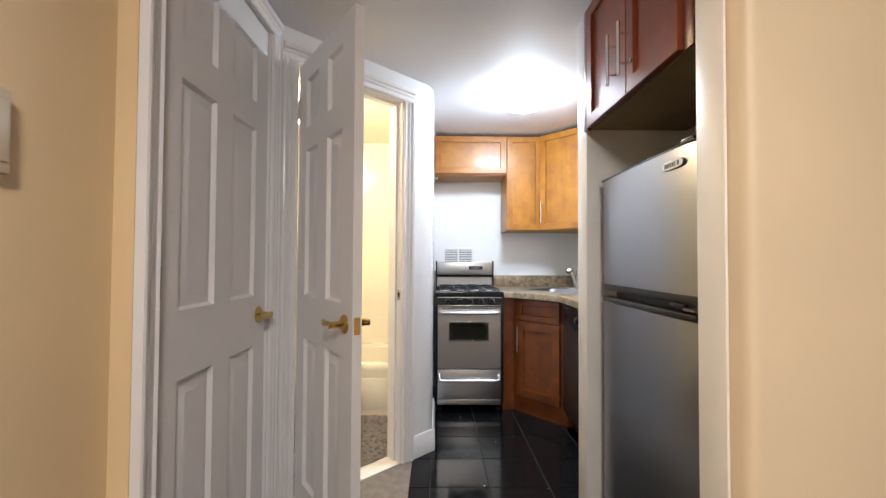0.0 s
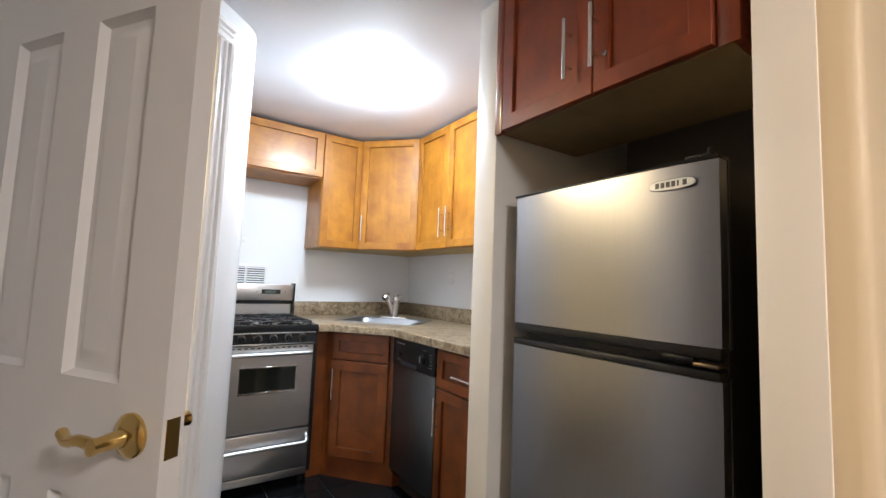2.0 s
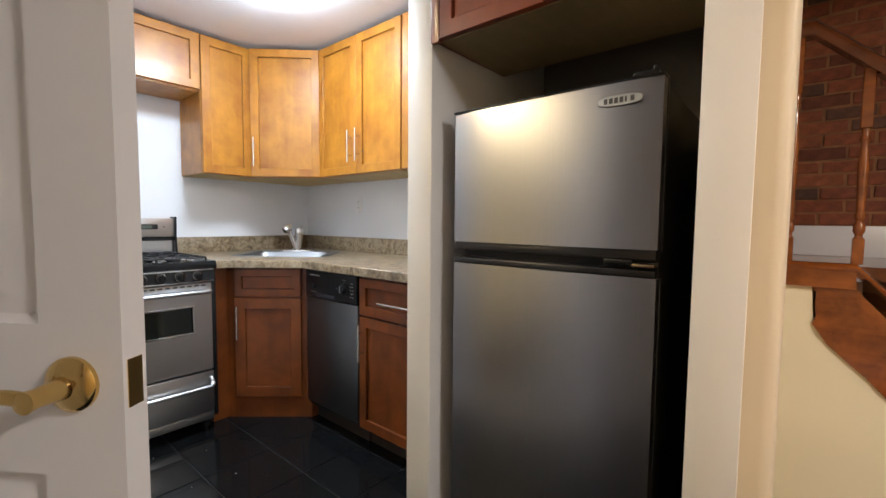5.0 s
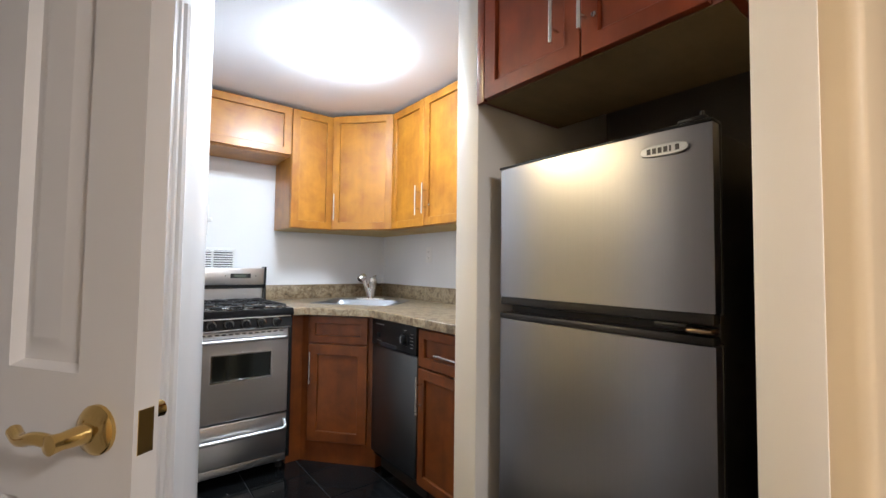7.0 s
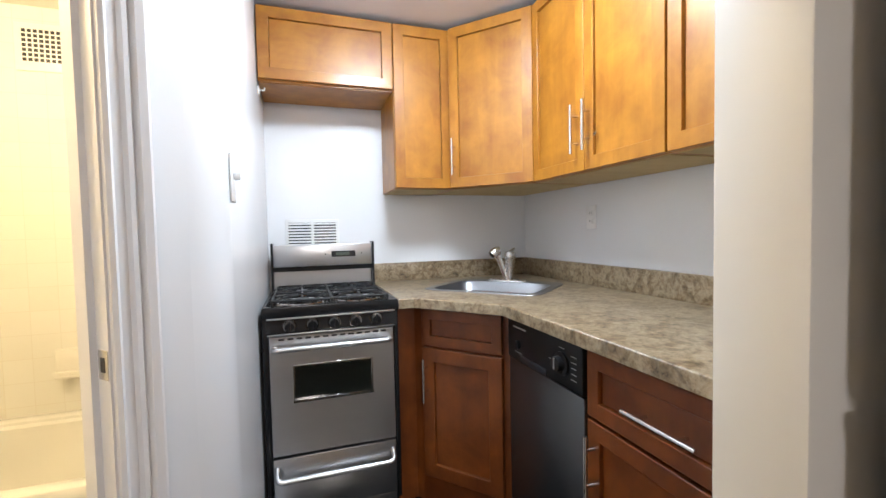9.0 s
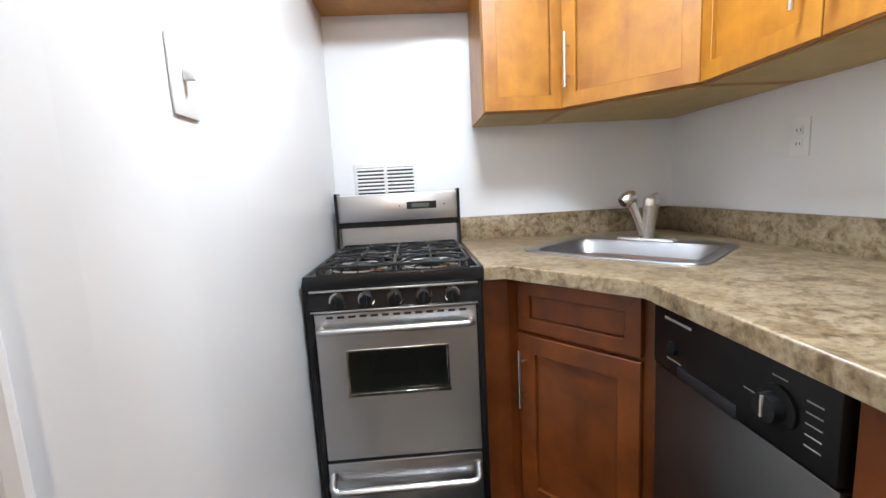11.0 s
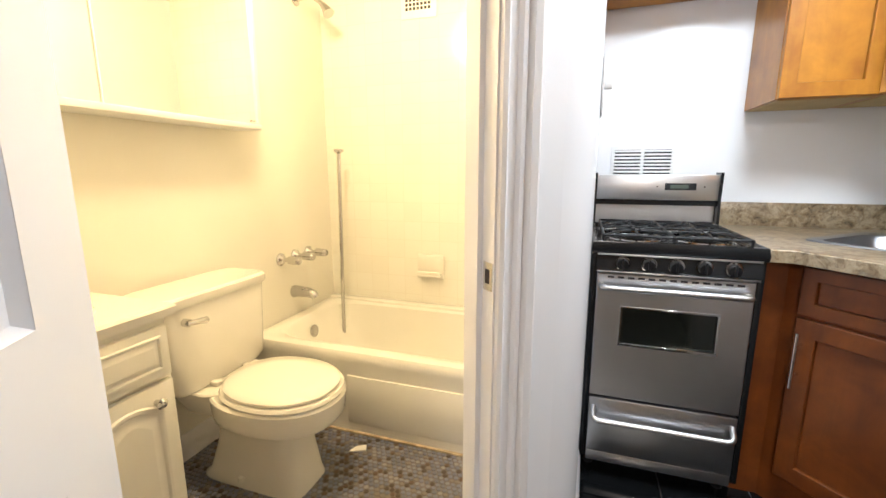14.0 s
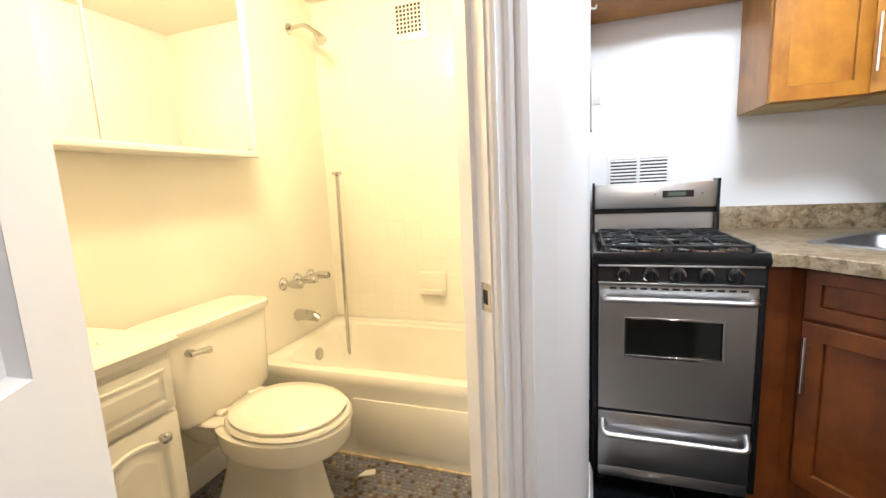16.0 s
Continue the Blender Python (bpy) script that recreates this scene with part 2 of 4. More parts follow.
def tube(bm, pts, r, seg=10, caps=(True, True)):
    """A round bar along a line of points; r may be one radius or one per point."""
    pts = [Vector(p) for p in pts]
    rs = r if isinstance(r, (list, tuple)) else [r] * len(pts)
    loops = []
    side = None
    for k, p in enumerate(pts):
        d = (pts[min(k + 1, len(pts) - 1)] - pts[max(k - 1, 0)]).normalized()
        if side is None:
            side = d.orthogonal().normalized()
        side = (side - d * side.dot(d)).normalized()
        other = d.cross(side)
        loops.append([p + (side * math.cos(a) + other * math.sin(a)) * rs[k] for a in (2 * math.pi * q / seg for q in range(seg))])
    return rings(bm, loops, caps)


def lathe(bm, profile, seg=24, m=Matrix()):
    """Turn (radius, height) pairs about z, then move by m."""
    return rings(bm, [[m @ Vector((max(r, 1e-4) * math.cos(a), max(r, 1e-4) * math.sin(a), h)) for a in (2 * math.pi * k / seg for k in range(seg))] for r, h in profile])


def oval(cx, cy, z, a, b, n=36, power=2.0):
    pts = []
    for k in range(n):
        t = 2 * math.pi * k / n
        c, s = math.cos(t), math.sin(t)
        pts.append((cx + a * math.copysign(abs(c) ** (2 / power), c), cy + b * math.copysign(abs(s) ** (2 / power), s), z))
    return pts


def prism(bm, poly, axis, a, b):
    """Extrude a polygon of 2D points along an axis from a to b."""
    def put(p, h):
        return {"x": (h, p[0], p[1]), "y": (p[0], h, p[1]), "z": (p[0], p[1], h)}[axis]
    return rings(bm, [[put(p, a) for p in poly], [put(p, b) for p in poly]])


def bez(points, n=8):
    """A rounded path through corner points by short quadratic bends."""
    out = [Vector(points[0])]
    for p, q, r in zip(points, points[1:], points[2:]):
        p, q, r = Vector(p), Vector(q), Vector(r)
        d = min((q - p).length, (r - q).length) * 0.45
        a, b = q + (p - q).normalized() * d, q + (r - q).normalized() * d
        for k in range(n + 1):
            t = k / n
            out.append(a * (1 - t) ** 2 + q * 2 * t * (1 - t) + b * t * t)
    out.append(Vector(points[-1]))
    return out


def finish(name, bm, mat, smooth=True):
    bmesh.ops.recalc_face_normals(bm, faces=bm.faces)
    me = bpy.data.meshes.new(name)
    bm.to_mesh(me)
    bm.free()
    me.materials.append(mat)
    if smooth:
        for p in me.polygons:
            p.use_smooth = True
        me.set_sharp_from_angle(angle=radians(38))
    return me


def part(name, bm, mat, parent, label="", smooth=True):
    ob = new(name, finish(name, bm, mat, smooth))
    ob.parent = parent
    if label:
        tagged(ob, label)
    return ob


def thing(name, m, label, category, group="", kind=""):
    ob = new(name)
    ob.empty_display_size = 0.05
    ob.matrix_basis = m
    return tagged(ob, label, category, group, kind)


def solid(name, bm, mat, label, category, kind="", m=Matrix()):
    ob = new(name, finish(name, bm, mat))
    ob.matrix_basis = m
    return tagged(ob, label, category, "", kind)


def B(*dims, bevel=0.0, seg=2):
    return box(bmesh.new(), *dims, bevel=bevel, seg=seg)


def T(pts, r, seg=10):
    return tube(bmesh.new(), pts, r, seg)


def structure(name, bm, mat, label, category):
    return solid(name, bm, mat, label, category, "structure")


# ---------------- structure ----------------
DIAG = pose(-0.45, 2.085, 0, 0, 0, 45)      # local x runs along the slanted wall, local y into the bathroom
D0, D1, DL, DTOP = 0.108, 0.739, 0.99, 2.06  # door opening along it, its length, door head height

structure("floor", B(-1.4, 3.3, -3.6, 4.2, -0.12, -0.006), GROUT, "dark grey grout bed under black floor tiles", "floor")
bm = bmesh.new()
prism(bm, [(-0.61, 1.0), (1.87, 1.0), (1.87, 4.18), (0.195, 4.18), (0.195, 2.84), (-0.505, 2.14), (-0.61, 2.14)], "z", CEIL, CEIL + 0.1)
box(bm, -0.61, 1.3, -3.6, 1.0, CEIL, CEIL + 0.1)
structure("ceiling", bm, CEILING_PAINT, "smooth white painted low ceiling", "ceiling")
structure("ceiling_bath", prism(bmesh.new(), [(-1.36, 2.0), (-0.612, 2.0), (-0.612, 2.142), (-0.507, 2.142), (0.193, 2.842), (0.193, 4.18), (-1.36, 4.18)], "z", CEIL, CEIL + 0.1), BATH_PAINT, "white painted bathroom ceiling", "ceiling")
structure("ceiling_stairwell", B(1.3, 3.3, -3.6, 2.5, 3.15, 3.25), CEILING_PAINT, "white painted ceiling above the stairs", "ceiling")
structure("wall_stairwell_upper", B(1.3, 1.38, -3.6, 1.0, CEIL, 3.15), CREAM_WALL, "cream painted wall above the low ceiling", "wall")

structure("wall_north", B(0.14, 1.87, 4.07, 4.18, 0, CEIL), WHITE_WALL, "white glossy painted kitchen back wall", "wall")
structure("wall_bath_north", B(-1.36, 0.14, 4.07, 4.18, 0, CEIL), BATH_TILE, "glossy white tiled wall above the bathtub", "wall")
structure("wall_bath_west", B(-1.36, -1.25, 2.0, 4.07, 0, CEIL), BATH_PAINT, "white painted bathroom wall behind the toilet", "wall")
structure("wall_bath_south", B(-1.25, -0.56, 2.0, 2.08, 0, CEIL), BATH_PAINT, "white painted bathroom wall beside the vanity", "wall")
structure("wall_kitchen_east", B(1.77, 1.87, 1.206, 4.07, 0, CEIL), WHITE_WALL, "white glossy painted wall above the counter", "wall")
# wall between kitchen and bathroom, with its slanted outer corner
RC = 0.09
P0, P1, P2 = (DIAG @ Vector((DL - RC, 0, 0))).xy, (DIAG @ Vector((DL, 0, 0))).xy, Vector((0.25, 2.785 + RC))
arc = [tuple(P0 * (1 - q) ** 2 + P1 * 2 * q * (1 - q) + P2 * q * q) for q in (k / 14 for k in range(15))]
bm = prism(bmesh.new(), arc + [(0.25, 4.07), (0.14, 4.07), (0.14, 2.90), tuple((DIAG @ Vector((DL - RC, 0.11, 0))).xy)], "z", 0, CEIL)
structure("wall_kitchen_west", bm, WHITE_WALL, "white glossy painted wall beside the stove", "wall")
bm = bmesh.new()
box(bm, 0, D0 - 0.02, 0, 0.11, 0, CEIL)
box(bm, D1 + 0.02, DL - RC, 0, 0.11, 0, CEIL)
box(bm, D0 - 0.02, D1 + 0.02, 0, 0.11, DTOP + 0.02, CEIL)
solid("wall_slanted", bm, WHITE_WALL, "white painted slanted wall around the bathroom doorway", "wall", "structure", DIAG)
# hall wall with the closet door
bm = bmesh.new()
box(bm, -0.61, -0.50, -3.6, 1.285, 0, CEIL)
box(bm, -0.50, -0.45, 1.215, 1.285, 0, CEIL)
box(bm, -0.56, -0.45, 1.285, 2.043, 2.16, CEIL)
box(bm, -0.56, -0.45, 2.043, 2.125, 0, CEIL)
structure("wall_west", bm, CREAM_WALL, "cream painted hall wall beside the closet door", "wall")
structure("wall_closet_corner", prism(bmesh.new(), [(-0.56, 2.125), (-0.45, 2.085), (-0.50, 2.16), (-0.56, 2.16)], "z", 0, CEIL), WHITE_WALL, "white wall corner between the two doors", "wall")
structure("wall_south", B(-0.61, 3.3, -3.7, -3.6, 0, 3.15), CREAM_WALL, "cream painted far wall of the living room", "wall")
# pillar between kitchen and refrigerator, alcove, partition
structure("pillar", B(0.91, 1.77, 1.975, 2.085, 0, CEIL, bevel=0.004), PILLAR_PAINT, "off-white painted pillar beside the refrigerator", "pillar")
structure("wall_alcove_back", B(1.70, 1.77, 1.206, 1.975, 0, CEIL), ALCOVE_SHADE, "back of the refrigerator alcove, its shade put into dark brown", "wall")
bm = prism(bmesh.new(), [(0.91, 1.206), (0.91, 1.075), (0.914, 1.059), (0.922, 1.052), (0.935, 1.05), (1.22, 1.05), (1.22, 1.11), (1.87, 1.11), (1.87, 1.206)], "z", 0, CEIL)
structure("wall_partition", bm, PARTITION_PAINT, "cream painted partition end beside the refrigerator", "wall")
structure("trim_partition", B(0.902, 0.909, 1.106, 1.205, 0, CEIL - 0.002, bevel=0.002), PILLAR_TRIM, "pale off-white board on the partition end", "trim")
structure("wall_stair_north", B(1.87, 3.2, 2.4, 2.5, 0, 3.15), CREAM_WALL, "cream painted wall at the head of the landing", "wall")
structure("wall_partition_upper", B(1.3, 1.87, 1.0, 2.5, CEIL + 0.1, 3.15), CREAM_WALL, "cream painted wall above the partition", "wall")

# baseboards
def baseboard(name, m, length, mat=TRIM_PAINT, h=0.125):
    bm = prism(bmesh.new(), [(0, 0), (-0.016, 0), (-0.016, h * 0.72), (-0.012, h * 0.78), (-0.012, h * 0.86), (-0.005, h), (0, h)], "x", 0, length)
    return solid(name, bm, mat, "white painted moulded baseboard along the wall", "baseboard", "structure", m)


baseboard("baseboard_slanted", DIAG @ pose(D1 + 0.082, -0.001, 0), DL - D1 - 0.072)
baseboard("baseboard_kitchen", pose(0.251, 3.36, 0, 0, 0, -90) @ pose(0, 0, 0, 0, 0, 180) @ pose(-0.0, 0, 0), -0.575)
baseboard("baseboard_hall", pose(-0.499, -3.6, 0, 0, 0, 90), 4.81)
baseboard("baseboard_bath", pose(-1.249, 2.66, 0, 0, 0, 90), 0.67, TRIM_PAINT, 0.11)


# ---------------- doors ----------------
def casing(name, m, w, top, label, head=True):
    """Moulded trim round an opening of width w: two legs and a head."""
    t = thing(name, m, label, "door casing", kind="structure")
    prof = [(0, 0), (0, -0.011), (0.007, -0.017), (0.014, -0.011), (0.03, -0.011), (0.036, -0.018), (0.044, -0.019), (0.05, -0.012), (0.056, -0.024), (0.07, -0.027), (0.076, -0.024), (0.078, 0)]
    leg = prism(bmesh.new(), [(w + x, y) for x, y in prof], "z", 0, top)
    part("casing_leg", leg, TRIM_PAINT, t)
    leg = prism(bmesh.new(), [(-x, y) for x, y in prof], "z", 0, top)
    part("casing_leg", leg, TRIM_PAINT, t)
    if head:
        hd = prism(bmesh.new(), [(y, top + x) for x, y in prof], "x", -0.075, w + 0.075)
        part("casing_head", hd, TRIM_PAINT, t)
    return t


def six_panel_door(name, m, w, h, label, lever, hinges, rows):
    """Leaf with local x from the hinge, y = 0 at the face with the hinge knuckles, 35 mm thick towards +y."""
    t = thing(name, m, label, "door")
    th = 0.035
    bm = bmesh.new()
    st, mid = 0.108, 0.108
    pw = (w - 2 * st - mid) / 2
    for x0, x1 in ((0, st), (st + pw, st + pw + mid), (w - st, w)):
        box(bm, x0, x1, 0, th, 0.008, h)
    for z0, z1 in ((0.008, rows[0][0]), (rows[0][1], rows[1][0]), (rows[1][1], rows[2][0]), (rows[2][1], h)):
        for x0 in (st, st + pw + mid):
            box(bm, x0, x0 + pw, 0, th, z0, z1)
    leaf = part("leaf", bm, TRIM_PAINT, t)
    for z0, z1 in rows:
        for x0 in (st, st + pw + mid):
            bm = bmesh.new()
            x1 = x0 + pw
            loops = []
            # stepped sticking, then the raised field, on both faces
            for ins, y in ((0.0, 0.001), (0.009, 0.0145), (0.019, 0.0155), (0.044, 0.003), (0.048, 0.003)):
                loops.append([(x0 + ins, y, z0 + ins), (x1 - ins, y, z0 + ins), (x1 - ins, y, z1 - ins), (x0 + ins, y, z1 - ins)])
            back = [[(x, th - y, z) for x, y, z in lp] for lp in loops]
            rings(bm, list(reversed(loops)) + back)
            part("panel", bm, TRIM_PAINT, t)
    for z in hinges[1]:
        bm = T([(-0.004, -0.006, z - 0.045), (-0.004, -0.006, z + 0.045)], 0.006, 8)
        box(bm, -0.003, 0.028, -0.0025, 0.001, z - 0.044, z + 0.044)
        part("hinge", bm, hinges[0], t)
    if lever:
        x, z = w - 0.065, 0.925
        for sgn, y in ((-1, 0.0), (1, th)):
            rot = Matrix.Translation((x, y, z)) @ Matrix.Rotation(radians(90 * (1 if sgn < 0 else -1)), 4, "X")
            bm = lathe(bmesh.new(), [(0.0, 0), (0.034, 0), (0.034, 0.005), (0.028, 0.011), (0.014, 0.015), (0.011, 0.045), (0.013, 0.058), (0.0, 0.062)], 22, rot)
            s = part("lever_rose", bm, BRASS, t, "round polished brass rose")
            yy = y + sgn * 0.05
            d = 1 if lever == "out" else -1
            bm = tube(bmesh.new(), bez([(x, yy, z), (x + d * 0.03, yy + sgn * 0.006, z + 0.006), (x + d * 0.06, yy + sgn * 0.004, z - 0.004), (x + d * 0.088, yy - sgn * 0.004, z + 0.004)], 5), 0.0085, 10)
            part("lever", bm, BRASS, s, "curved polished brass lever")
        part("latch_plate", B(w - 0.0005, w + 0.0012, 0.006, 0.028, z - 0.03, z + 0.03), BRASS, t)
    return t


# closet door, shut, in the hall wall
CLOSET = pose(-0.45, 1.305, 0, 0, 0, 90)
six_panel_door("closet_door", CLOSET @ pose(0, 0.012, 0), 0.715, 2.135, "white six-panel closed closet door with a brass lever", "in", (HINGE_METAL, (0.22, 1.09, 1.97)), [(0.19, 0.805), (1.005, 1.678), (1.79, 2.02)])
bm = bmesh.new()
box(bm, -0.02, -0.003, 0.001, 0.11, 0, 2.16)
box(bm, 0.718, 0.738, 0.001, 0.11, 0, 2.16)
box(bm, -0.003, 0.718, 0.001, 0.11, 2.14, 2.16)
solid("closet_jamb", bm, TRIM_PAINT, "white painted wooden closet door jamb", "door jamb", "structure", CLOSET)
c = casing("closet_casing", CLOSET @ pose(-0.008, 0, 0), 0.731, 2.138, "white moulded casing around the closet door")
solid("wall_closet_inside", B(-0.1, 0.9, 0.3, 0.36, 0, 2.2), CREAM_WALL, "plain closet back behind the shut door", "wall", "structure", CLOSET)

# bathroom door, standing open against the hall side
OPEN = 100.0
bath_hinge = DIAG @ pose(D0, -0.004, 0)
six_panel_door("bathroom_door", bath_hinge @ pose(0, 0, 0, 0, 0, -OPEN), 0.625, 2.045, "white six-panel open bathroom door with a brass lever", "in", (TRIM_PAINT, (0.22, 1.85)), [(0.175, 0.808), (0.997, 1.636), (1.738, 1.953)])
bm = bmesh.new()
box(bm, D0 - 0.02, D0 - 0.002, 0.001, 0.112, 0, DTOP + 0.02)
box(bm, D1 + 0.002, D1 + 0.02, 0.001, 0.112, 0, DTOP + 0.02)
box(bm, D0 - 0.002, D1 + 0.002, 0.001, 0.112, DTOP, DTOP + 0.02)
box(bm, D0 - 0.002, D0 + 0.010, 0.042, 0.075, 0, DTOP)
box(bm, D1 - 0.010, D1 + 0.002, 0.042, 0.075, 0, DTOP)
box(bm, D0 + 0.010, D1 - 0.010, 0.042, 0.075, DTOP - 0.012, DTOP)
jamb = solid("bathroom_jamb", bm, TRIM_PAINT, "white painted bathroom door jamb with a strike plate", "door jamb", "structure", DIAG)
sp = part("strike_plate", B(D1 + 0.0005, D1 + 0.0018, 0.004, 0.036, 0.922, 0.978), NICKEL, jamb, "steel strike plate")
part("strike_hole", B(D1 - 0.0002, D1 + 0.0012, 0.014, 0.028, 0.936, 0.964), INK, sp)
casing("bathroom_casing", DIAG @ pose(D0 - 0.006, 0, 0), D1 - D0 + 0.012, DTOP + 0.006, "white moulded casing around the bathroom doorway")
casing("bathroom_inner_casing", DIAG @ pose(D1 + 0.006, 0.11, 0, 0, 0, 180), D1 - D0 + 0.012, DTOP + 0.006, "white moulded casing on the bathroom side")
structure("threshold", prism(bmesh.new(), [tuple((DIAG @ Vector(p))[:2]) for p in ((D0, 0, 0), (D1, 0, 0), (D1, 0.11, 0), (D0, 0.11, 0))], "z", -0.006, 0.006), TRIM_PAINT, "pale saddle under the bathroom doorway", "threshold")


# ---------------- cabinets ----------------
def bar_handle(parent, p, length, upright=True):
    """Bar pull in front of a face at local y = p[1]."""
    x, y, z = p
    h = length / 2
    bm = bmesh.new()
    if upright:
        tube(bm, [(x, y - 0.032, z - h), (x, y - 0.032, z + h)], 0.006, 10)
        for dz in (-h * 0.55, h * 0.55):
            tube(bm, [(x, y, z + dz), (x, y - 0.032, z + dz)], 0.0045, 8)
    else:
        tube(bm, [(x - h, y - 0.032, z), (x + h, y - 0.032, z)], 0.006, 10)
        for dx in (-h * 0.55, h * 0.55):
            tube(bm, [(x + dx, y, z), (x + dx, y - 0.032, z)], 0.0045, 8)
    return part("handle", bm, NICKEL, parent, "satin nickel bar handle")


def shaker(parent, x0, x1, z0, z1, name="door", mat=CAB, rail=0.049, y=0.0, th=0.02, grooves=True):
    """Framed door or drawer front with a recessed panel."""
    loops = [[(x0 + k, yy, z0 + k), (x1 - k, yy, z0 + k), (x1 - k, yy, z1 - k), (x0 + k, yy, z1 - k)] for k, yy in
             ((rail, y - 0.001), (0, y - 0.001), (0, y - th + 0.002), (0.002, y - th), (rail - 0.0015, y - th), (rail, y - th + 0.0015), (rail, y - 0.001))]
    bm = rings(bmesh.new(), loops, (False, False))
    bmesh.ops.remove_doubles(bm, verts=bm.verts, dist=1e-6)
    d = part(name, bm, mat, parent)
    i = rail + 0.0022
    part("panel", B(x0 + i, x1 - i, y - th * 0.42, y - 0.002, z0 + i, z1 - i), mat, d)
    return d


def carcass(t, w, d, h, z0=0.0, mat=CAB, under=None, name="body"):
    b = part(name, B(0, w, 0.0, d, z0, h, bevel=0.001, seg=1), mat, t)
    if under:
        part("underside", B(0.012, w - 0.012, 0.012, d - 0.005, z0 - 0.003, z0 + 0.004), under, b, "raw plywood underside")
    return b


EAST, SLANT = -90, -45
UP0, UP1 = 1.402, 2.20
g = "maple wall cabinets"
t = thing("wall_cabinet", pose(0.254, 3.745, 0), "short honey-stained maple cabinet above the stove", "cabinet", g)
part("body", B(0, 0.606, 0, 0.322, 1.872, UP1), CAB, t)
part("underside", B(0.01, 0.596, 0.01, 0.31, 1.868, 1.873), CAB, t)
shaker(t, 0.004, 0.604, 1.880, UP1 - 0.004, mat=CAB_H)
t = thing("wall_cabinet", pose(0.862, 3.745, 0), "tall honey-stained maple cabinet beside the stove gap", "cabinet", g)
carcass(t, 0.296, 0.322, UP1, UP0, under=PLY)
shaker(t, 0.003, 0.293, UP0 + 0.002, UP1 - 0.004, rail=0.05)
t = thing("corner_wall_cabinet", pose(0, 0, 0), "honey-stained maple corner cabinet above the sink", "cabinet", g)
part("body", prism(bmesh.new(), [(1.16, 3.737), (1.16, 4.066), (1.766, 4.066), (1.766, 3.41), (1.455, 3.41)], "z", UP0, UP1), CAB, t)
part("underside", prism(bmesh.new(), [(1.18, 3.74), (1.18, 4.05), (1.75, 4.05), (1.75, 3.43), (1.462, 3.43)], "z", UP0 - 0.003, UP0 + 0.002), PLY, t)


def slanted_front(t, a, b, z0, z1, handle_at=None, rail=0.058, mat=CAB, handle_z=0, hl=0.18):
    """A framed front on the line from a to b, as parts in the thing's own space."""
    ax, ay = a
    ang = math.degrees(math.atan2(b[1] - ay, b[0] - ax))
    w = math.hypot(b[0] - ax, b[1] - ay)
    d = shaker(t, 0.004, w - 0.004, z0, z1, mat=mat, rail=rail)
    d.matrix_basis = pose(ax, ay, 0, 0, 0, ang)
    if handle_at is not None:
        bar_handle(d, (handle_at, -0.02, handle_z), hl)
    return d


slanted_front(t, (1.152, 3.725), (1.447, 3.402), UP0 + 0.002, UP1 - 0.004, 0.032, 0.05, CAB, 1.556)
t = thing("wall_cabinet", pose(1.453, 3.405, 0, 0, 0, EAST), "double-door honey-stained maple wall cabinet", "cabinet", g)
carcass(t, 0.748, 0.315, UP1, UP0, under=PLY)
d = shaker(t, 0.003, 0.373, UP0 + 0.002, UP1 - 0.004)
bar_handle(d, (0.335, -0.02, 1.562), 0.185)
d = shaker(t, 0.377, 0.745, UP0 + 0.002, UP1 - 0.004)
bar_handle(d, (0.406, -0.02, 1.565), 0.185)
part("lock", lathe(bmesh.new(), [(0, 0), (0.008, 0), (0.008, 0.006), (0, 0.007)], 12, Matrix.Translation((0.44, -0.02, 1.527)) @ Matrix.Rotation(radians(90), 4, "X")), CHROME, d)
t = thing("wall_cabinet", pose(1.453, 2.654, 0, 0, 0, EAST), "honey-stained maple wall cabinet beside the pillar", "cabinet", g)
carcass(t, 0.565, 0.315, UP1, UP0, under=PLY)
shaker(t, 0.003, 0.28, UP0 + 0.002, UP1 - 0.004)
shaker(t, 0.284, 0.562, UP0 + 0.002, UP1 - 0.004)

# cabinet above the refrigerator
t = thing("refrigerator_cabinet", pose(0.918, 1.972, 0, 0, 0, EAST), "maple cabinet above the refrigerator, shade-darkened to red", "cabinet")
part("body", B(0.0, 0.745, 0.0, 0.42, 1.712, UP1 + 0.012), CAB_RED_SHADE, t)
# plywood colour already holds the shade under the cabinet
part("underside", B(0.02, 0.725, 0.012, 0.41, 1.708, 1.713), PLY_SHADED, t, "raw plywood underside")
part("side_stile", B(0.0, 0.034, -0.018, 0.0, 1.70, UP1 + 0.012, bevel=0.002), CAB_RED_SHADE, t)
part("side_stile", B(0.702, 0.745, -0.006, 0.0, 1.70, UP1 + 0.012, bevel=0.002), CAB_RED_SHADE, t)
d = shaker(t, 0.037, 0.397, 1.706, UP1 + 0.008, mat=CAB_RED_SHADE)
bar_handle(d, (0.328, -0.02, 1.852), 0.18)
d = shaker(t, 0.401, 0.698, 1.706, UP1 + 0.008, mat=CAB_RED_SHADE)
bar_handle(d, (0.416, -0.02, 1.852), 0.18)
part("lock", lathe(bmesh.new(), [(0, 0), (0.007, 0), (0.007, 0.005), (0, 0.006)], 12, Matrix.Translation((0.440, -0.02, 1.80)) @ Matrix.Rotation(radians(90), 4, "X")), CHROME, d)

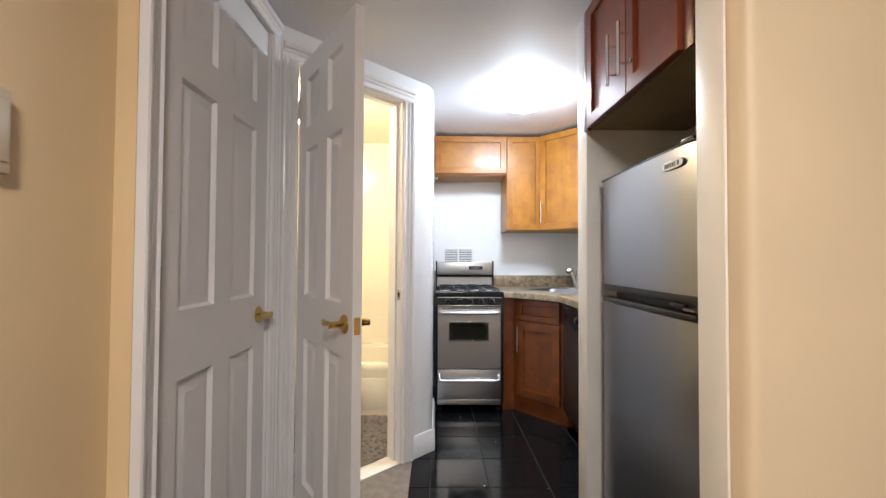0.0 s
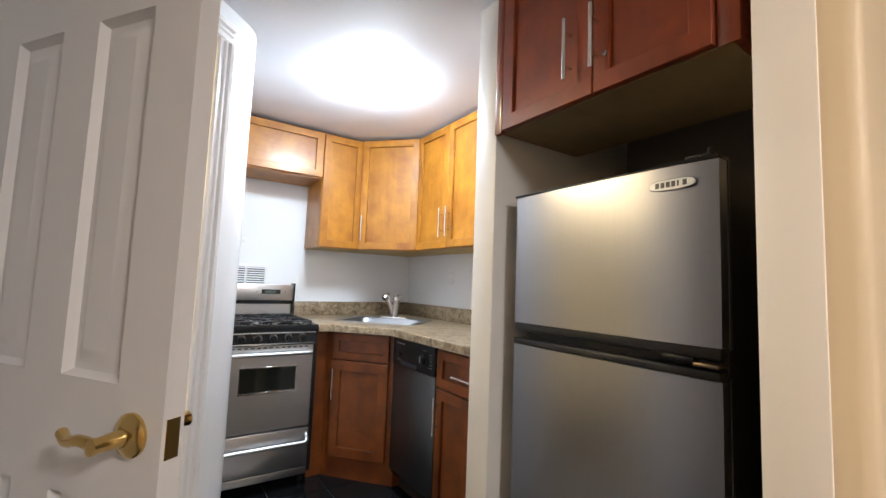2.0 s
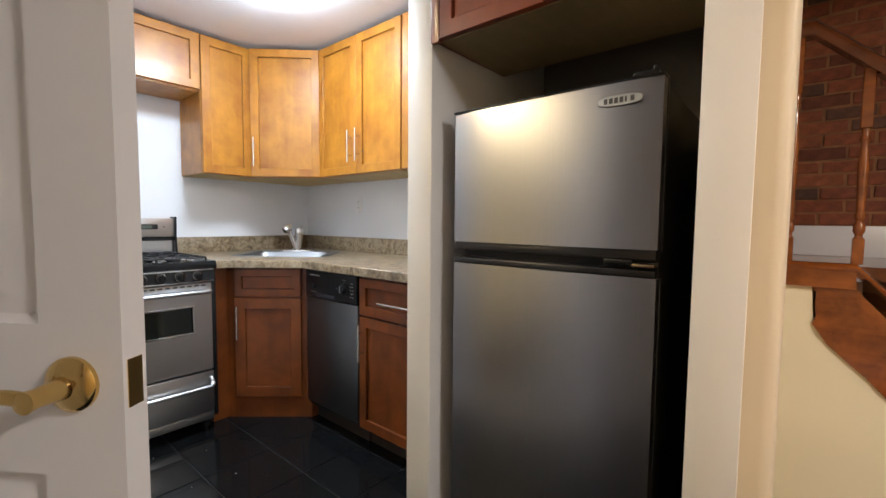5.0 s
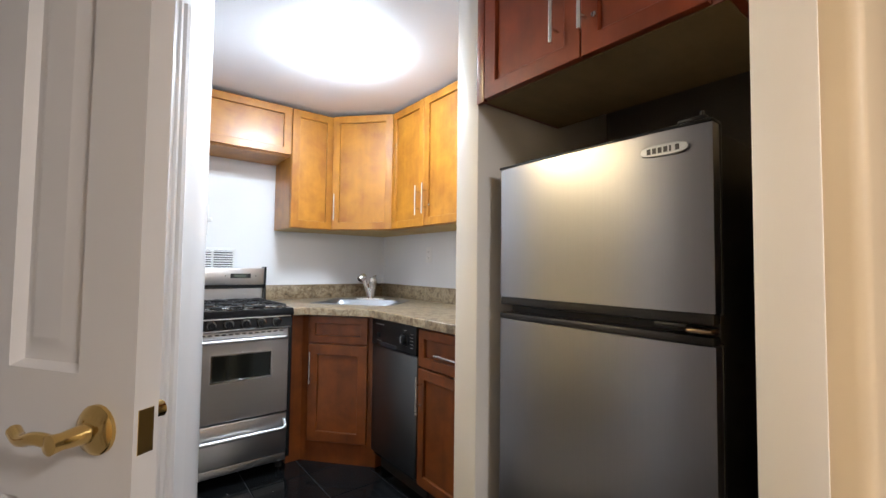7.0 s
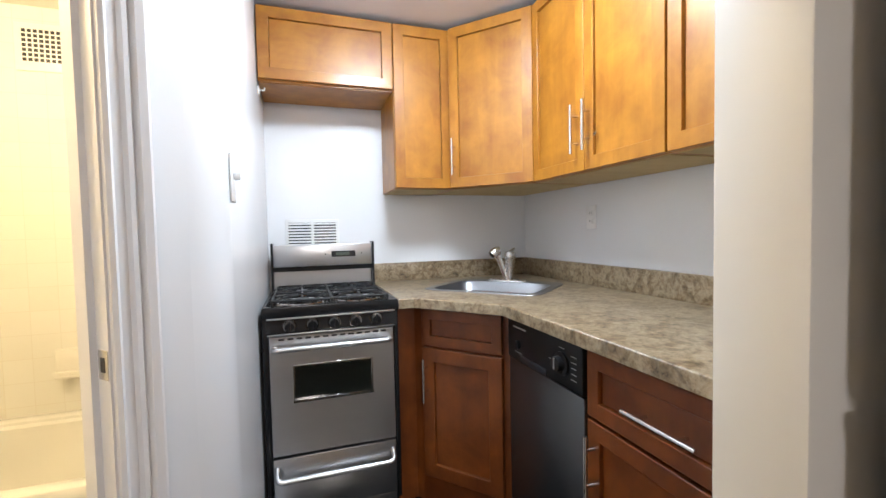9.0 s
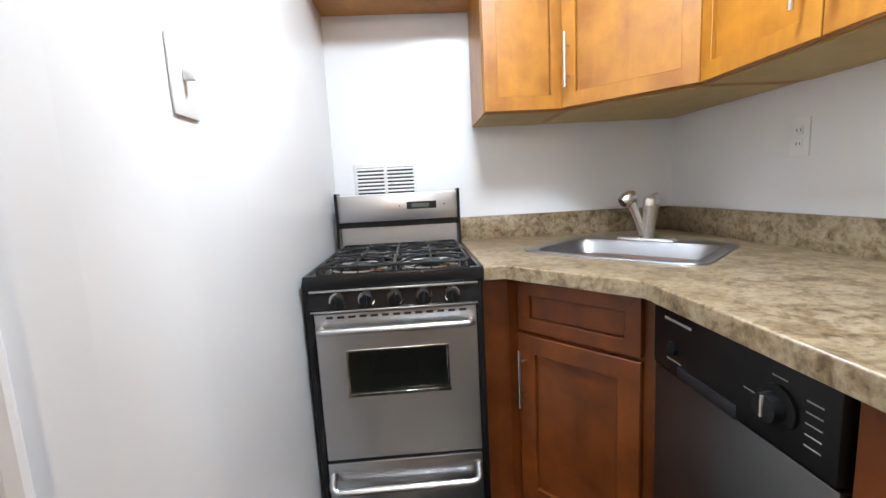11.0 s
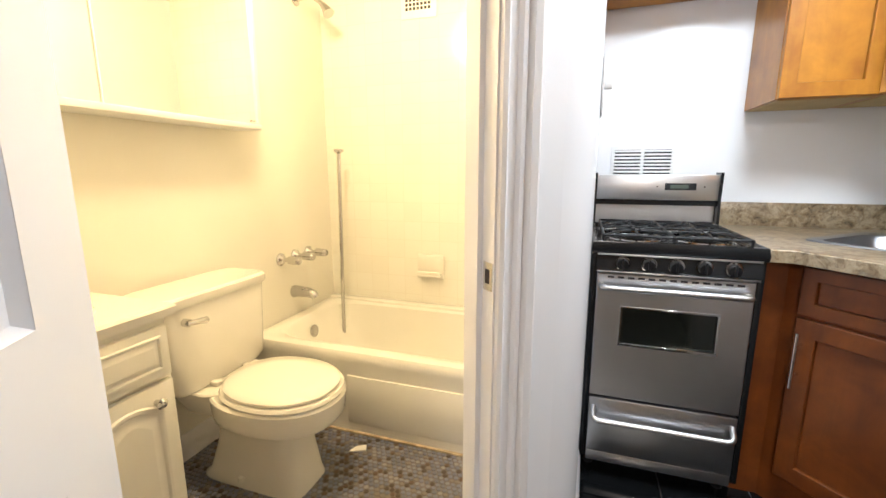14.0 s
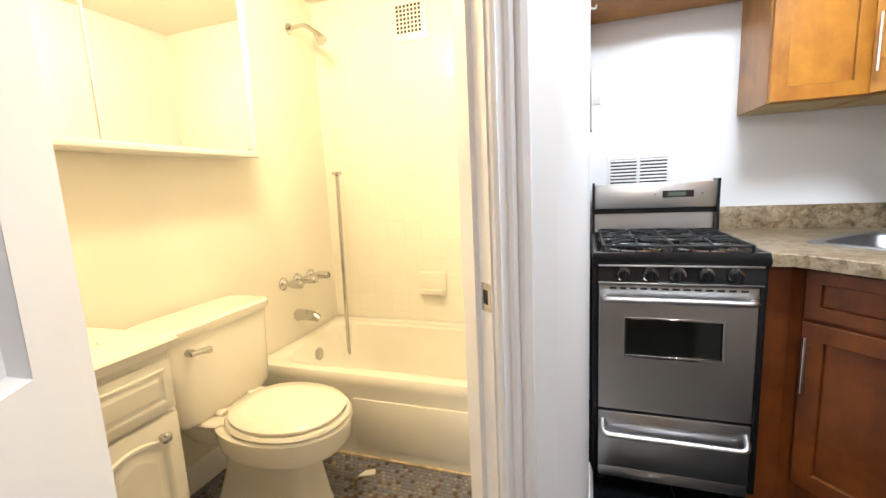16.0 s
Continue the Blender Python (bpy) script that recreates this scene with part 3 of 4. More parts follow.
# base cabinets
g = "maple base cabinets"
t = thing("corner_base_cabinet", pose(0, 0, 0), "shade-darkened maple corner sink cabinet with one door", "cabinet", g)
part("body", prism(bmesh.new(), [(0.79, 3.475), (0.79, 4.066), (1.766, 4.066), (1.766, 3.118), (1.185, 3.118), (0.875, 3.475)], "z", 0.0, 0.862), CAB_BASE_SHADE, t)
slanted_front(t, (0.905, 3.44), (1.152, 3.155), 0.70, 0.855, None, 0.042, CAB_BASE_SHADE)
slanted_front(t, (0.905, 3.44), (1.152, 3.155), 0.125, 0.688, 0.03, 0.058, CAB_BASE_SHADE, 0.555, 0.185)
t = thing("drawer_base_cabinet", pose(1.168, 2.652, 0, 0, 0, EAST), "shade-darkened maple base cabinet with drawer and door", "cabinet", g)
part("body", B(0.0, 0.562, 0.0, 0.595, 0.1, 0.862), CAB_BASE_SHADE, t)
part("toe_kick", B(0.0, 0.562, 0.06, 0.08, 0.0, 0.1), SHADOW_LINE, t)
d = shaker(t, 0.004, 0.556, 0.672, 0.852, "drawer", CAB_BASE_SHADE, 0.045)
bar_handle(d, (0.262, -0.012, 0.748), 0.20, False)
d = shaker(t, 0.004, 0.556, 0.108, 0.662, mat=CAB_BASE_SHADE)
bar_handle(d, (0.035, -0.02, 0.54), 0.18)

# worktop with its backsplash
SINK = pose(1.316, 3.572, 0.908, 0, 0, -48)
outer = [(0.79, 4.066), (0.79, 3.40), (0.855, 3.40), (1.118, 3.098), (1.118, 2.088), (1.766, 2.088), (1.766, 4.066)]
hole = [tuple((SINK @ Vector((x, y, 0))).xy) for x, y in ((-0.262, -0.212), (0.262, -0.212), (0.262, 0.155), (-0.262, 0.155))]
bm = bmesh.new()
edges = []
for loop in (outer, hole):
    vs = [bm.verts.new((x, y, 0.908)) for x, y in loop]
    edges += [bm.edges.new((vs[k], vs[(k + 1) % len(vs)])) for k in range(len(vs))]
rim_edges = edges[:len(outer)]
bmesh.ops.triangle_fill(bm, use_beauty=True, edges=edges)
kept = [e for e in bm.edges if e in rim_edges]
low = bmesh.ops.extrude_face_region(bm, geom=list(bm.faces), use_keep_orig=True)
bmesh.ops.translate(bm, vec=(0, 0, -0.042), verts=[v for v in low["geom"] if isinstance(v, bmesh.types.BMVert)])
bmesh.ops.recalc_face_normals(bm, faces=bm.faces)
bmesh.ops.bevel(bm, geom=[e for e in rim_edges if e.is_valid], offset=0.006, segments=3, affect="EDGES", profile=0.5)
worktop = solid("worktop", bm, LAMINATE, "mottled beige-brown stone-look laminate worktop", "countertop")
part("backsplash", B(0.79, 1.766, 4.046, 4.067, 0.905, 1.012, bevel=0.003), LAMINATE, worktop)
part("backsplash", B(1.746, 1.767, 2.088, 4.045, 0.905, 1.012, bevel=0.003), LAMINATE, worktop)

# ---------------- sink and faucet ----------------
t = thing("sink", SINK, "stainless steel drop-in corner sink", "sink")
bm = bmesh.new()
loops = [oval(0, 0, 0.001, 0.292, 0.235, 48, 9), oval(0, 0, 0.005, 0.290, 0.233, 48, 9), oval(0, 0, 0.006, 0.283, 0.226, 48, 9), oval(0, -0.028, 0.004, 0.252, 0.176, 48, 8),
         oval(0, -0.028, -0.006, 0.245, 0.169, 48, 7), oval(0, -0.028, -0.10, 0.225, 0.152, 48, 5), oval(0, -0.028, -0.125, 0.19, 0.12, 48, 4), oval(0, -0.028, -0.128, 0.03, 0.03, 48, 2)]
rings(bm, loops, (False, True))
part("basin", bm, SINK_STEEL, t)
part("drain", lathe(bmesh.new(), [(0, -0.126), (0.042, -0.126), (0.04, -0.122), (0.0, -0.124)], 20, Matrix.Translation((0, -0.028, 0))), CHROME, t)
t = thing("faucet", SINK @ pose(-0.012, 0.200, 0.004), "brushed nickel pull-out kitchen faucet on the sink", "faucet")
part("base_plate", rings(bmesh.new(), [oval(0, 0, 0, 0.11, 0.026, 32, 3), oval(0, 0, 0.007, 0.108, 0.024, 32, 3), oval(0, 0, 0.010, 0.10, 0.018, 32, 3)]), NICKEL, t)
part("body", tube(bmesh.new(), [(0.006, 0, 0.008), (0.008, 0, 0.03), (0.014, 0.002, 0.10), (0.016, 0.002, 0.125)], [0.024, 0.022, 0.027, 0.029], 24), NICKEL, t)
sp = part("spout", tube(bmesh.new(), [(-0.006, -0.012, 0.02), (-0.024, -0.02, 0.085), (-0.040, -0.028, 0.135), (-0.046, -0.031, 0.152)], [0.013, 0.0145, 0.017, 0.019], 18), NICKEL, t)
head = part("spray_head", tube(bmesh.new(), [(-0.030, -0.018, 0.166), (-0.034, -0.022, 0.166), (-0.046, -0.032, 0.161), (-0.060, -0.046, 0.149), (-0.066, -0.052, 0.142)], [0.008, 0.021, 0.027, 0.027, 0.024], 20), NICKEL, sp)
part("nozzle", tube(bmesh.new(), [(-0.065, -0.051, 0.1428), (-0.069, -0.055, 0.1385)], [0.017, 0.015], 18), BLACK_PLASTIC, head)
part("lever_cap", tube(bmesh.new(), [(0.016, 0.002, 0.127), (0.017, 0.002, 0.142), (0.019, 0.002, 0.156), (0.02, 0.002, 0.162)], [0.030, 0.031, 0.027, 0.012], 22), NICKEL, t)
part("lever", tube(bmesh.new(), [(0.014, 0.004, 0.156), (0.022, 0.026, 0.166), (0.026, 0.044, 0.172)], [0.008, 0.007, 0.006], 10), NICKEL, t)

# ---------------- stove ----------------
S = pose(0.268, 3.42, 0)
SW = 0.512
t = thing("gas_stove", S, "narrow stainless and black gas stove with four burners", "stove")
part("body", B(0.0, SW, 0.002, 0.60, 0.06, 0.872, bevel=0.004), BLACK_SIDE, t)
part("side_trim", B(-0.006, 0.016, -0.03, 0.56, 0.075, 0.868, bevel=0.004), ENAMEL, t)
part("side_trim", B(SW - 0.016, SW + 0.004, -0.03, 0.56, 0.075, 0.868, bevel=0.004), ENAMEL, t)
for x in (0.03, SW - 0.03):
    for y in (0.05, 0.55):
        part("foot", lathe(bmesh.new(), [(0.018, 0), (0.018, 0.03), (0.01, 0.035), (0.01, 0.062)], 12, Matrix.Translation((x, y, 0))), BLACK_PLASTIC, t)
# cooktop tray with raised rim
bm = bmesh.new()
rings(bm, [[(x0, y0, z), (x1, y0, z), (x1, y1, z), (x0, y1, z)] for x0, x1, y0, y1, z in
           ((-0.004, SW + 0.004, -0.04, 0.53, 0.868), (-0.006, SW + 0.006, -0.046, 0.53, 0.885), (-0.002, SW + 0.002, -0.04, 0.53, 0.912),
            (0.01, SW - 0.01, -0.028, 0.52, 0.914), (0.022, SW - 0.022, -0.012, 0.51, 0.900), (0.04, SW - 0.04, 0.005, 0.495, 0.896))])
part("cooktop", bm, ENAMEL, t)
for cx in (0.143, SW - 0.143):
    for cy in (0.115, 0.375):
        bowl = part("drip_bowl", lathe(bmesh.new(), [(0.0, 0.899), (0.035, 0.899), (0.085, 0.905), (0.094, 0.909), (0.098, 0.906)], 26, Matrix.Translation((cx, cy, 0))), CHROME, t, "chrome drip bowl")
        b = part("burner", lathe(bmesh.new(), [(0.03, 0.90), (0.034, 0.915), (0.026, 0.920), (0.0, 0.921)], 20, Matrix.Translation((cx, cy, 0))), IRON, t)
    # one long grate for each pair
    bm = bmesh.new()
    gx0, gx1, gy0, gy1, gz = cx - 0.112, cx + 0.112, 0.0, 0.49, 0.928
    tube(bm, [(gx0, gy0, gz), (gx1, gy0, gz), (gx1, gy1, gz), (gx0, gy1, gz), (gx0, gy0, gz)], 0.0048, 6)
    tube(bm, [(gx0, 0.245, gz), (gx1, 0.245, gz)], 0.0048, 6)
    for cy in (0.115, 0.375):
        for k in range(8):
            a = k * math.pi / 4
            ex, ey = 0.112 * max(-1, min(1, 1.42 * math.cos(a))), 0.118 * max(-1, min(1, 1.42 * math.sin(a)))
            tube(bm, [(cx + ex, cy + ey, gz), (cx + ex * 0.5, cy + ey * 0.5, gz + 0.008), (cx + 0.025 * math.cos(a), cy + 0.025 * math.sin(a), gz + 0.006)], 0.0042, 6)
        loop = [(cx + 0.075 * math.cos(q * math.pi / 10), cy + 0.075 * math.sin(q * math.pi / 10), gz - 0.004) for q in range(21)]
        tube(bm, loop, 0.0035, 6)
    for px in (gx0, gx1):
        for py in (gy0, 0.245, gy1):
            tube(bm, [(px, py, 0.897), (px, py, gz)], 0.005, 6)
    part("grate", bm, IRON, t, "black cast iron burner grate")
# sloped control panel with knobs
bm = prism(bmesh.new(), [(-0.045, 0.806), (-0.052, 0.816), (-0.044, 0.872), (0.004, 0.872), (0.004, 0.806)], "x", 0.012, SW - 0.012)
cp = part("control_panel", bm, ENAMEL, t, "glossy black control panel")
part("trim_strip", B(0.014, SW - 0.014, -0.0535, -0.046, 0.866, 0.872, bevel=0.002), STEEL, cp)
part("trim_strip", B(0.014, SW - 0.014, -0.054, -0.046, 0.806, 0.8115, bevel=0.002), STEEL, cp)
for k in range(5):
    x = 0.095 + k * 0.0815
    rot = Matrix.Translation((x, -0.0485, 0.842)) @ Matrix.Rotation(radians(98), 4, "X")
    kb = part("knob", lathe(bmesh.new(), [(0.0235, 0), (0.024, 0.005), (0.0195, 0.007), (0.018, 0.026), (0.0, 0.028)], 22, rot), BLACK_PLASTIC, t)
    part("knob_ring", lathe(bmesh.new(), [(0.021, 0.0052), (0.0248, 0.0052), (0.0248, 0.0078), (0.021, 0.0082)], 22, rot), CHROME, kb)
    bm = bmesh.new()
    box(bm, x - 0.0035, x + 0.0035, -0.082, -0.074, 0.826, 0.862, 0.002, 1)
    part("pointer", bm, BLACK_PLASTIC, kb)
    part("print_mark", B(x - 0.008, x + 0.004, -0.0532, -0.052, 0.862, 0.8645), PRINT, cp)
# oven door: framed by four steel strips round a real window opening
x0, x1, z0, z1 = 0.018, SW - 0.018, 0.335, 0.800
wx0, wx1, wz0, wz1 = 0.104, 0.402, 0.545, 0.680
ring = [[(a, y, c_), (b, y, c_), (b, y, d_), (a, y, d_)] for a, b, c_, d_, y in ((wx0, wx1, wz0, wz1, 0.001), (x0, x1, z0, z1, 0.001), (x0, x1, z0, z1, -0.032), (x0 + 0.003, x1 - 0.003, z0 + 0.003, z1 - 0.003, -0.035), (wx0, wx1, wz0, wz1, -0.035), (wx0, wx1, wz0, wz1, 0.001))]
bm = rings(bmesh.new(), ring, (False, False))
bmesh.ops.remove_doubles(bm, verts=bm.verts, dist=1e-6)
od = part("oven_door", bm, STEEL, t, "brushed stainless oven door")
part("window_glass", B(wx0, wx1, -0.026, -0.02, wz0, wz1), OVEN_GLASS, od, "dark oven window glass")
bm = bmesh.new()
for a, b, c_, d_ in ((wx0 - 0.006, wx1 + 0.006, wz0 - 0.008, wz0 + 0.003), (wx0 - 0.004, wx1 + 0.004, wz1 - 0.003, wz1 + 0.004), (wx0 - 0.004, wx0 + 0.003, wz0, wz1), (wx1 - 0.003, wx1 + 0.004, wz0, wz1)):
    box(bm, a, b, -0.038, -0.03, c_, d_, 0.001, 1)
part("window_trim", bm, CHROME, od)
for k in range(13):
    x = 0.052 + k * 0.0325
    part("vent_slot", B(x, x + 0.021, -0.0362, -0.034, 0.783, 0.790), INK, od)


def curved_bar(z, drop):
    pts = bez([(0.036, -0.034, z), (0.036, -0.075, z + drop), (SW - 0.036, -0.075, z + drop), (SW - 0.036, -0.034, z)], 7)
    return tube(bmesh.new(), pts, 0.0105, 12)


part("handle", curved_bar(0.752, 0.004), STEEL, od, "curved stainless door handle")
dr = part("broiler_drawer", B(x0, x1, -0.035, 0.001, 0.105, 0.325, bevel=0.003), STEEL, t, "brushed stainless broiler drawer")
pts = bez([(0.032, -0.034, 0.292), (0.032, -0.07, 0.252), (SW - 0.032, -0.07, 0.252), (SW - 0.032, -0.034, 0.292)], 7)
part("handle", tube(bmesh.new(), pts, 0.0105, 12), STEEL, dr, "curved stainless drawer handle")
part("kick_strip", B(x0, x1, -0.03, 0.001, 0.062, 0.102, bevel=0.002), STEEL, t)
# backguard
bg = part("backguard", B(0.008, SW - 0.01, 0.515, 0.575, 1.022, 1.132, bevel=0.004), STEEL, t, "stainless backguard with clock")
part("lower_splash", B(0.012, SW - 0.014, 0.545, 0.565, 0.905, 1.0), STEEL, t)
part("dark_band", B(0.008, SW - 0.01, 0.525, 0.56, 0.998, 1.022), ENAMEL, t)
for x in (0.0, SW - 0.012):
    bm = prism(bmesh.new(), [(0.498, 0.905), (0.508, 1.03), (0.502, 1.142), (0.58, 1.142), (0.58, 0.905)], "x", x, x + 0.011)
    part("end_cap", bm, ENAMEL, t)
ck = part("clock", B(0.292, 0.414, 0.5115, 0.516, 1.066, 1.096), BLACK_PLASTIC, bg)
part("clock_display", B(0.313, 0.384, 0.510, 0.5118, 1.073, 1.089), DISPLAY, bg)
for x in (0.262, 0.446):
    part("pilot_dot", lathe(bmesh.new(), [(0.0035, 0), (0.003, 0.0016), (0, 0.0018)], 10, Matrix.Translation((x, 0.515, 1.081)) @ Matrix.Rotation(radians(90), 4, "X")), INK, bg)

# ---------------- dishwasher ----------------
t = thing("dishwasher", pose(1.172, 3.112, 0, 0, 0, EAST), "narrow stainless dishwasher with a black control panel", "dishwasher")
part("body", B(0.0, 0.452, 0.0, 0.57, 0.09, 0.862), BLACK_SIDE, t)
cp = part("control_panel", B(0.004, 0.448, -0.028, 0.0, 0.712, 0.858, bevel=0.006), BLACK_PLASTIC, t, "black control panel with dial")
part("door_panel", B(0.004, 0.448, -0.022, 0.0, 0.118, 0.708, bevel=0.004), STEEL_V, t, "brushed stainless door panel")
part("toe_kick", B(0.0, 0.452, 0.05, 0.07, 0.0, 0.11), SHADOW_LINE, t)
part("handle_recess", B(0.10, 0.27, -0.031, -0.027, 0.712, 0.738, bevel=0.003), INK, cp)
rot = Matrix.Translation((0.352, -0.028, 0.782)) @ Matrix.Rotation(radians(90), 4, "X")
dl = part("dial", lathe(bmesh.new(), [(0.036, 0), (0.036, 0.006), (0.024, 0.008), (0.022, 0.026), (0, 0.028)], 26, rot), BLACK_PLASTIC, t)
part("dial_pointer", B(0.350, 0.354, -0.058, -0.052, 0.768, 0.802), PRINT, dl)
for k in range(5):
    z = 0.748 + k * 0.017
    part("print_mark", B(0.398, 0.424, -0.0286, -0.0275, z - 0.0011, z + 0.0011), PRINT, cp)
part("print_mark", B(0.282, 0.306, -0.0286, -0.0275, 0.780, 0.782), PRINT, cp)
part("print_mark", B(0.338, 0.366, -0.0286, -0.0275, 0.828, 0.830), PRINT, cp)
bt = part("button", lathe(bmesh.new(), [(0.016, 0), (0.015, 0.01), (0, 0.012)], 18, Matrix.Translation((0.085, -0.028, 0.772)) @ Matrix.Rotation(radians(90), 4, "X")), BLACK_PLASTIC, t)
part("print_mark", B(0.05, 0.14, -0.0286, -0.0275, 0.830, 0.836), PRINT, cp)
part("print_mark", B(0.06, 0.11, -0.0286, -0.0275, 0.742, 0.745), PRINT, cp)

# ---------------- refrigerator ----------------
FW = 0.622
F = pose(0.943, 1.911, 0, 0, 0, EAST)
t = thing("refrigerator", F, "stainless and black two-door top-freezer refrigerator", "refrigerator")
part("body", B(0.006, FW - 0.006, 0.062, 0.66, 0.03, 1.468, bevel=0.006), BLACK_SIDE, t, "black textured cabinet body")
part("grille", B(0.01, FW - 0.01, 0.03, 0.07, 0.0, 0.075, bevel=0.004), BLACK_PLASTIC, t)


def fridge_door(name, z0, z1, label):
    bm = bmesh.new()
    n = 14
    front = []
    for k in range(n + 1):
        u = k / n
        front.append((0.0 + FW * u, 0.004 + 0.010 * (2 * u - 1) ** 4))
    back = [(FW, 0.052), (0.0, 0.052)]
    prism(bm, front + back, "z", z0, z1)
    d = part(name, bm, FRIDGE_STEEL, t, label)
    part("edge_band", B(-0.002, FW + 0.002, 0.050, 0.062, z0 - 0.004, z1 + 0.004, bevel=0.003), BLACK_PLASTIC, d)
    return d


fd = fridge_door("freezer_door", 1.062, 1.474, "brushed stainless freezer door")
rd = fridge_door("refrigerator_door", 0.085, 0.992, "brushed stainless refrigerator door")
part("top_cap", B(-0.002, FW + 0.002, 0.006, 0.06, 1.474, 1.482, bevel=0.003), BLACK_PLASTIC, fd)
part("handle_recess", B(0.002, FW - 0.002, 0.012, 0.052, 1.036, 1.062, bevel=0.005), BLACK_PLASTIC, fd)
part("handle_recess", B(0.002, FW - 0.002, 0.008, 0.052, 0.992, 1.012, bevel=0.005), BLACK_PLASTIC, rd)
part("hinge", B(FW - 0.055, FW - 0.004, 0.004, 0.05, 1.019, 1.027, bevel=0.002), HINGE_METAL, t)
part("handle_grip", B(FW - 0.125, FW - 0.055, 0.006, 0.02, 1.026, 1.036, bevel=0.003), BLACK_PLASTIC, fd)
part("hinge", B(FW - 0.07, FW - 0.012, 0.01, 0.09, 1.482, 1.492, bevel=0.003), BLACK_PLASTIC, t)
part("hinge_pin", T([(FW - 0.025, 0.03, 1.482), (FW - 0.025, 0.03, 1.506)], 0.005, 8), BLACK_PLASTIC, t)
bm = rings(bmesh.new(), [[(x, 0.0035, z) for x, z in [(p[0], p[1]) for p in oval(0.525, 1.430, 0, 0.054, 0.014, 32, 3)]], [(x, 0.0015, z) for x, z in [(p[0], p[1]) for p in oval(0.525, 1.430, 0, 0.052, 0.012, 32, 3)]]])
badge = part("badge", bm, BADGE, fd, "small silver badge plate")
for k in range(6):
    x = 0.487 + k * 0.0128
    part("badge_mark", B(x, x + (0.0088 if k != 4 else 0.004), 0.0004, 0.0016, 1.424, 1.437), INK, badge)

# ---------------- kitchen wall fittings ----------------
t = thing("wall_vent", pose(0.336, 4.069, 1.105), "white louvred wall vent behind the stove", "vent")
part("frame", B(0.0, 0.276, -0.008, 0.0, 0.0, 0.16, bevel=0.003), PLASTIC_WHITE, t)
for x in (0.016, 0.145):
    part("backing", B(x, x + 0.114, -0.0088, -0.007, 0.016, 0.142), INK, t)
    for k in range(8):
        z = 0.022 + k * 0.0158
        part("slat", prism(bmesh.new(), [(-0.0155, z - 0.002), (-0.0085, z + 0.005), (-0.0085, z + 0.0075), (-0.0165, z + 0.0005)], "x", x, x + 0.114), PLASTIC_WHITE, t)

t = thing("light_switch", pose(0.2505, 2.893, 1.333, 0, 0, 90), "white plastic toggle light switch on the wall", "switch")
part("plate", B(-0.036, 0.036, -0.0042, 0.0, -0.06, 0.06, bevel=0.002), PLASTIC_WHITE, t)
part("toggle", B(-0.005, 0.005, -0.022, -0.005, -0.004, 0.014, bevel=0.002), PLASTIC_WHITE, t)
t = thing("wall_outlet", pose(1.7695, 3.42, 1.24, 0, 0, -90), "white plastic double wall outlet above the backsplash", "outlet")
part("plate", B(-0.035, 0.035, -0.004, 0.0, -0.057, 0.057, bevel=0.0018), PLASTIC_WHITE, t)
for dz in (-0.02, 0.02):
    part("socket", B(-0.014, 0.014, -0.0062, -0.003, dz - 0.013, dz + 0.013, bevel=0.0025), PLASTIC_WHITE, t)
    for dx in (-0.006, 0.006):
        part("slot", B(dx - 0.0012, dx + 0.0012, -0.0066, -0.006, dz - 0.003, dz + 0.006), INK, t)
t = thing("intercom", pose(-0.4995, 0.912, 1.30, 0, 0, 90), "beige plastic wall handset box on the cream wall", "intercom")
part("body", B(-0.035, 0.035, -0.026, 0.0, 0.0, 0.15, bevel=0.006), PLASTIC_BEIGE, t)
part("cover", B(-0.026, 0.026, -0.031, -0.026, 0.02, 0.13, bevel=0.003), PLASTIC_BEIGE, t)


def dome_lamp(name, x, y, z, r, mat, label, drop=0.085):
    t = thing(name, pose(x, y, z), label, "ceiling light")
    part("base", lathe(bmesh.new(), [(r * 0.9, 0), (r * 0.92, -0.018), (r * 0.82, -0.022), (0, -0.022)], 36), PLASTIC_WHITE, t)
    prof = [(r * math.cos(a), -0.02 - drop * math.sin(a)) for a in (k * math.pi / 2 / 9 for k in range(10))]
    part("glass_shade", lathe(bmesh.new(), prof, 40), mat, t, "glowing frosted glass shade")
    return t


dome_lamp("ceiling_lamp", 0.83, 2.87, CEIL, 0.17, LAMP_GLASS, "round frosted glass kitchen ceiling lamp, lit")
t = thing("globe_lamp", pose(-0.67, 2.92, CEIL), "white glass globe lamp on the bathroom ceiling, lit", "ceiling light")
part("base", lathe(bmesh.new(), [(0.055, 0), (0.055, -0.012), (0.04, -0.026), (0.034, -0.034), (0.0, -0.034)], 28), PLASTIC_WHITE, t)
part("glass_shade", lathe(bmesh.new(), [(0.085 * math.sin(a), -0.112 + 0.085 * math.cos(a)) for a in (0.35 + k * (math.pi - 0.35) / 14 for k in range(15))], 32), BATH_GLASS, t, "glowing white glass globe")
dome_lamp("ceiling_lamp", 0.45, -0.7, CEIL, 0.2, ROOM_GLASS, "round frosted glass living room ceiling lamp, lit")

# ---------------- bathroom ----------------
structure("floor_bath", B(-1.25, 0.14, 2.08, 3.36, -0.006, 0.002), BATH_GROUT, "dark grout under the mosaic floor", "floor")
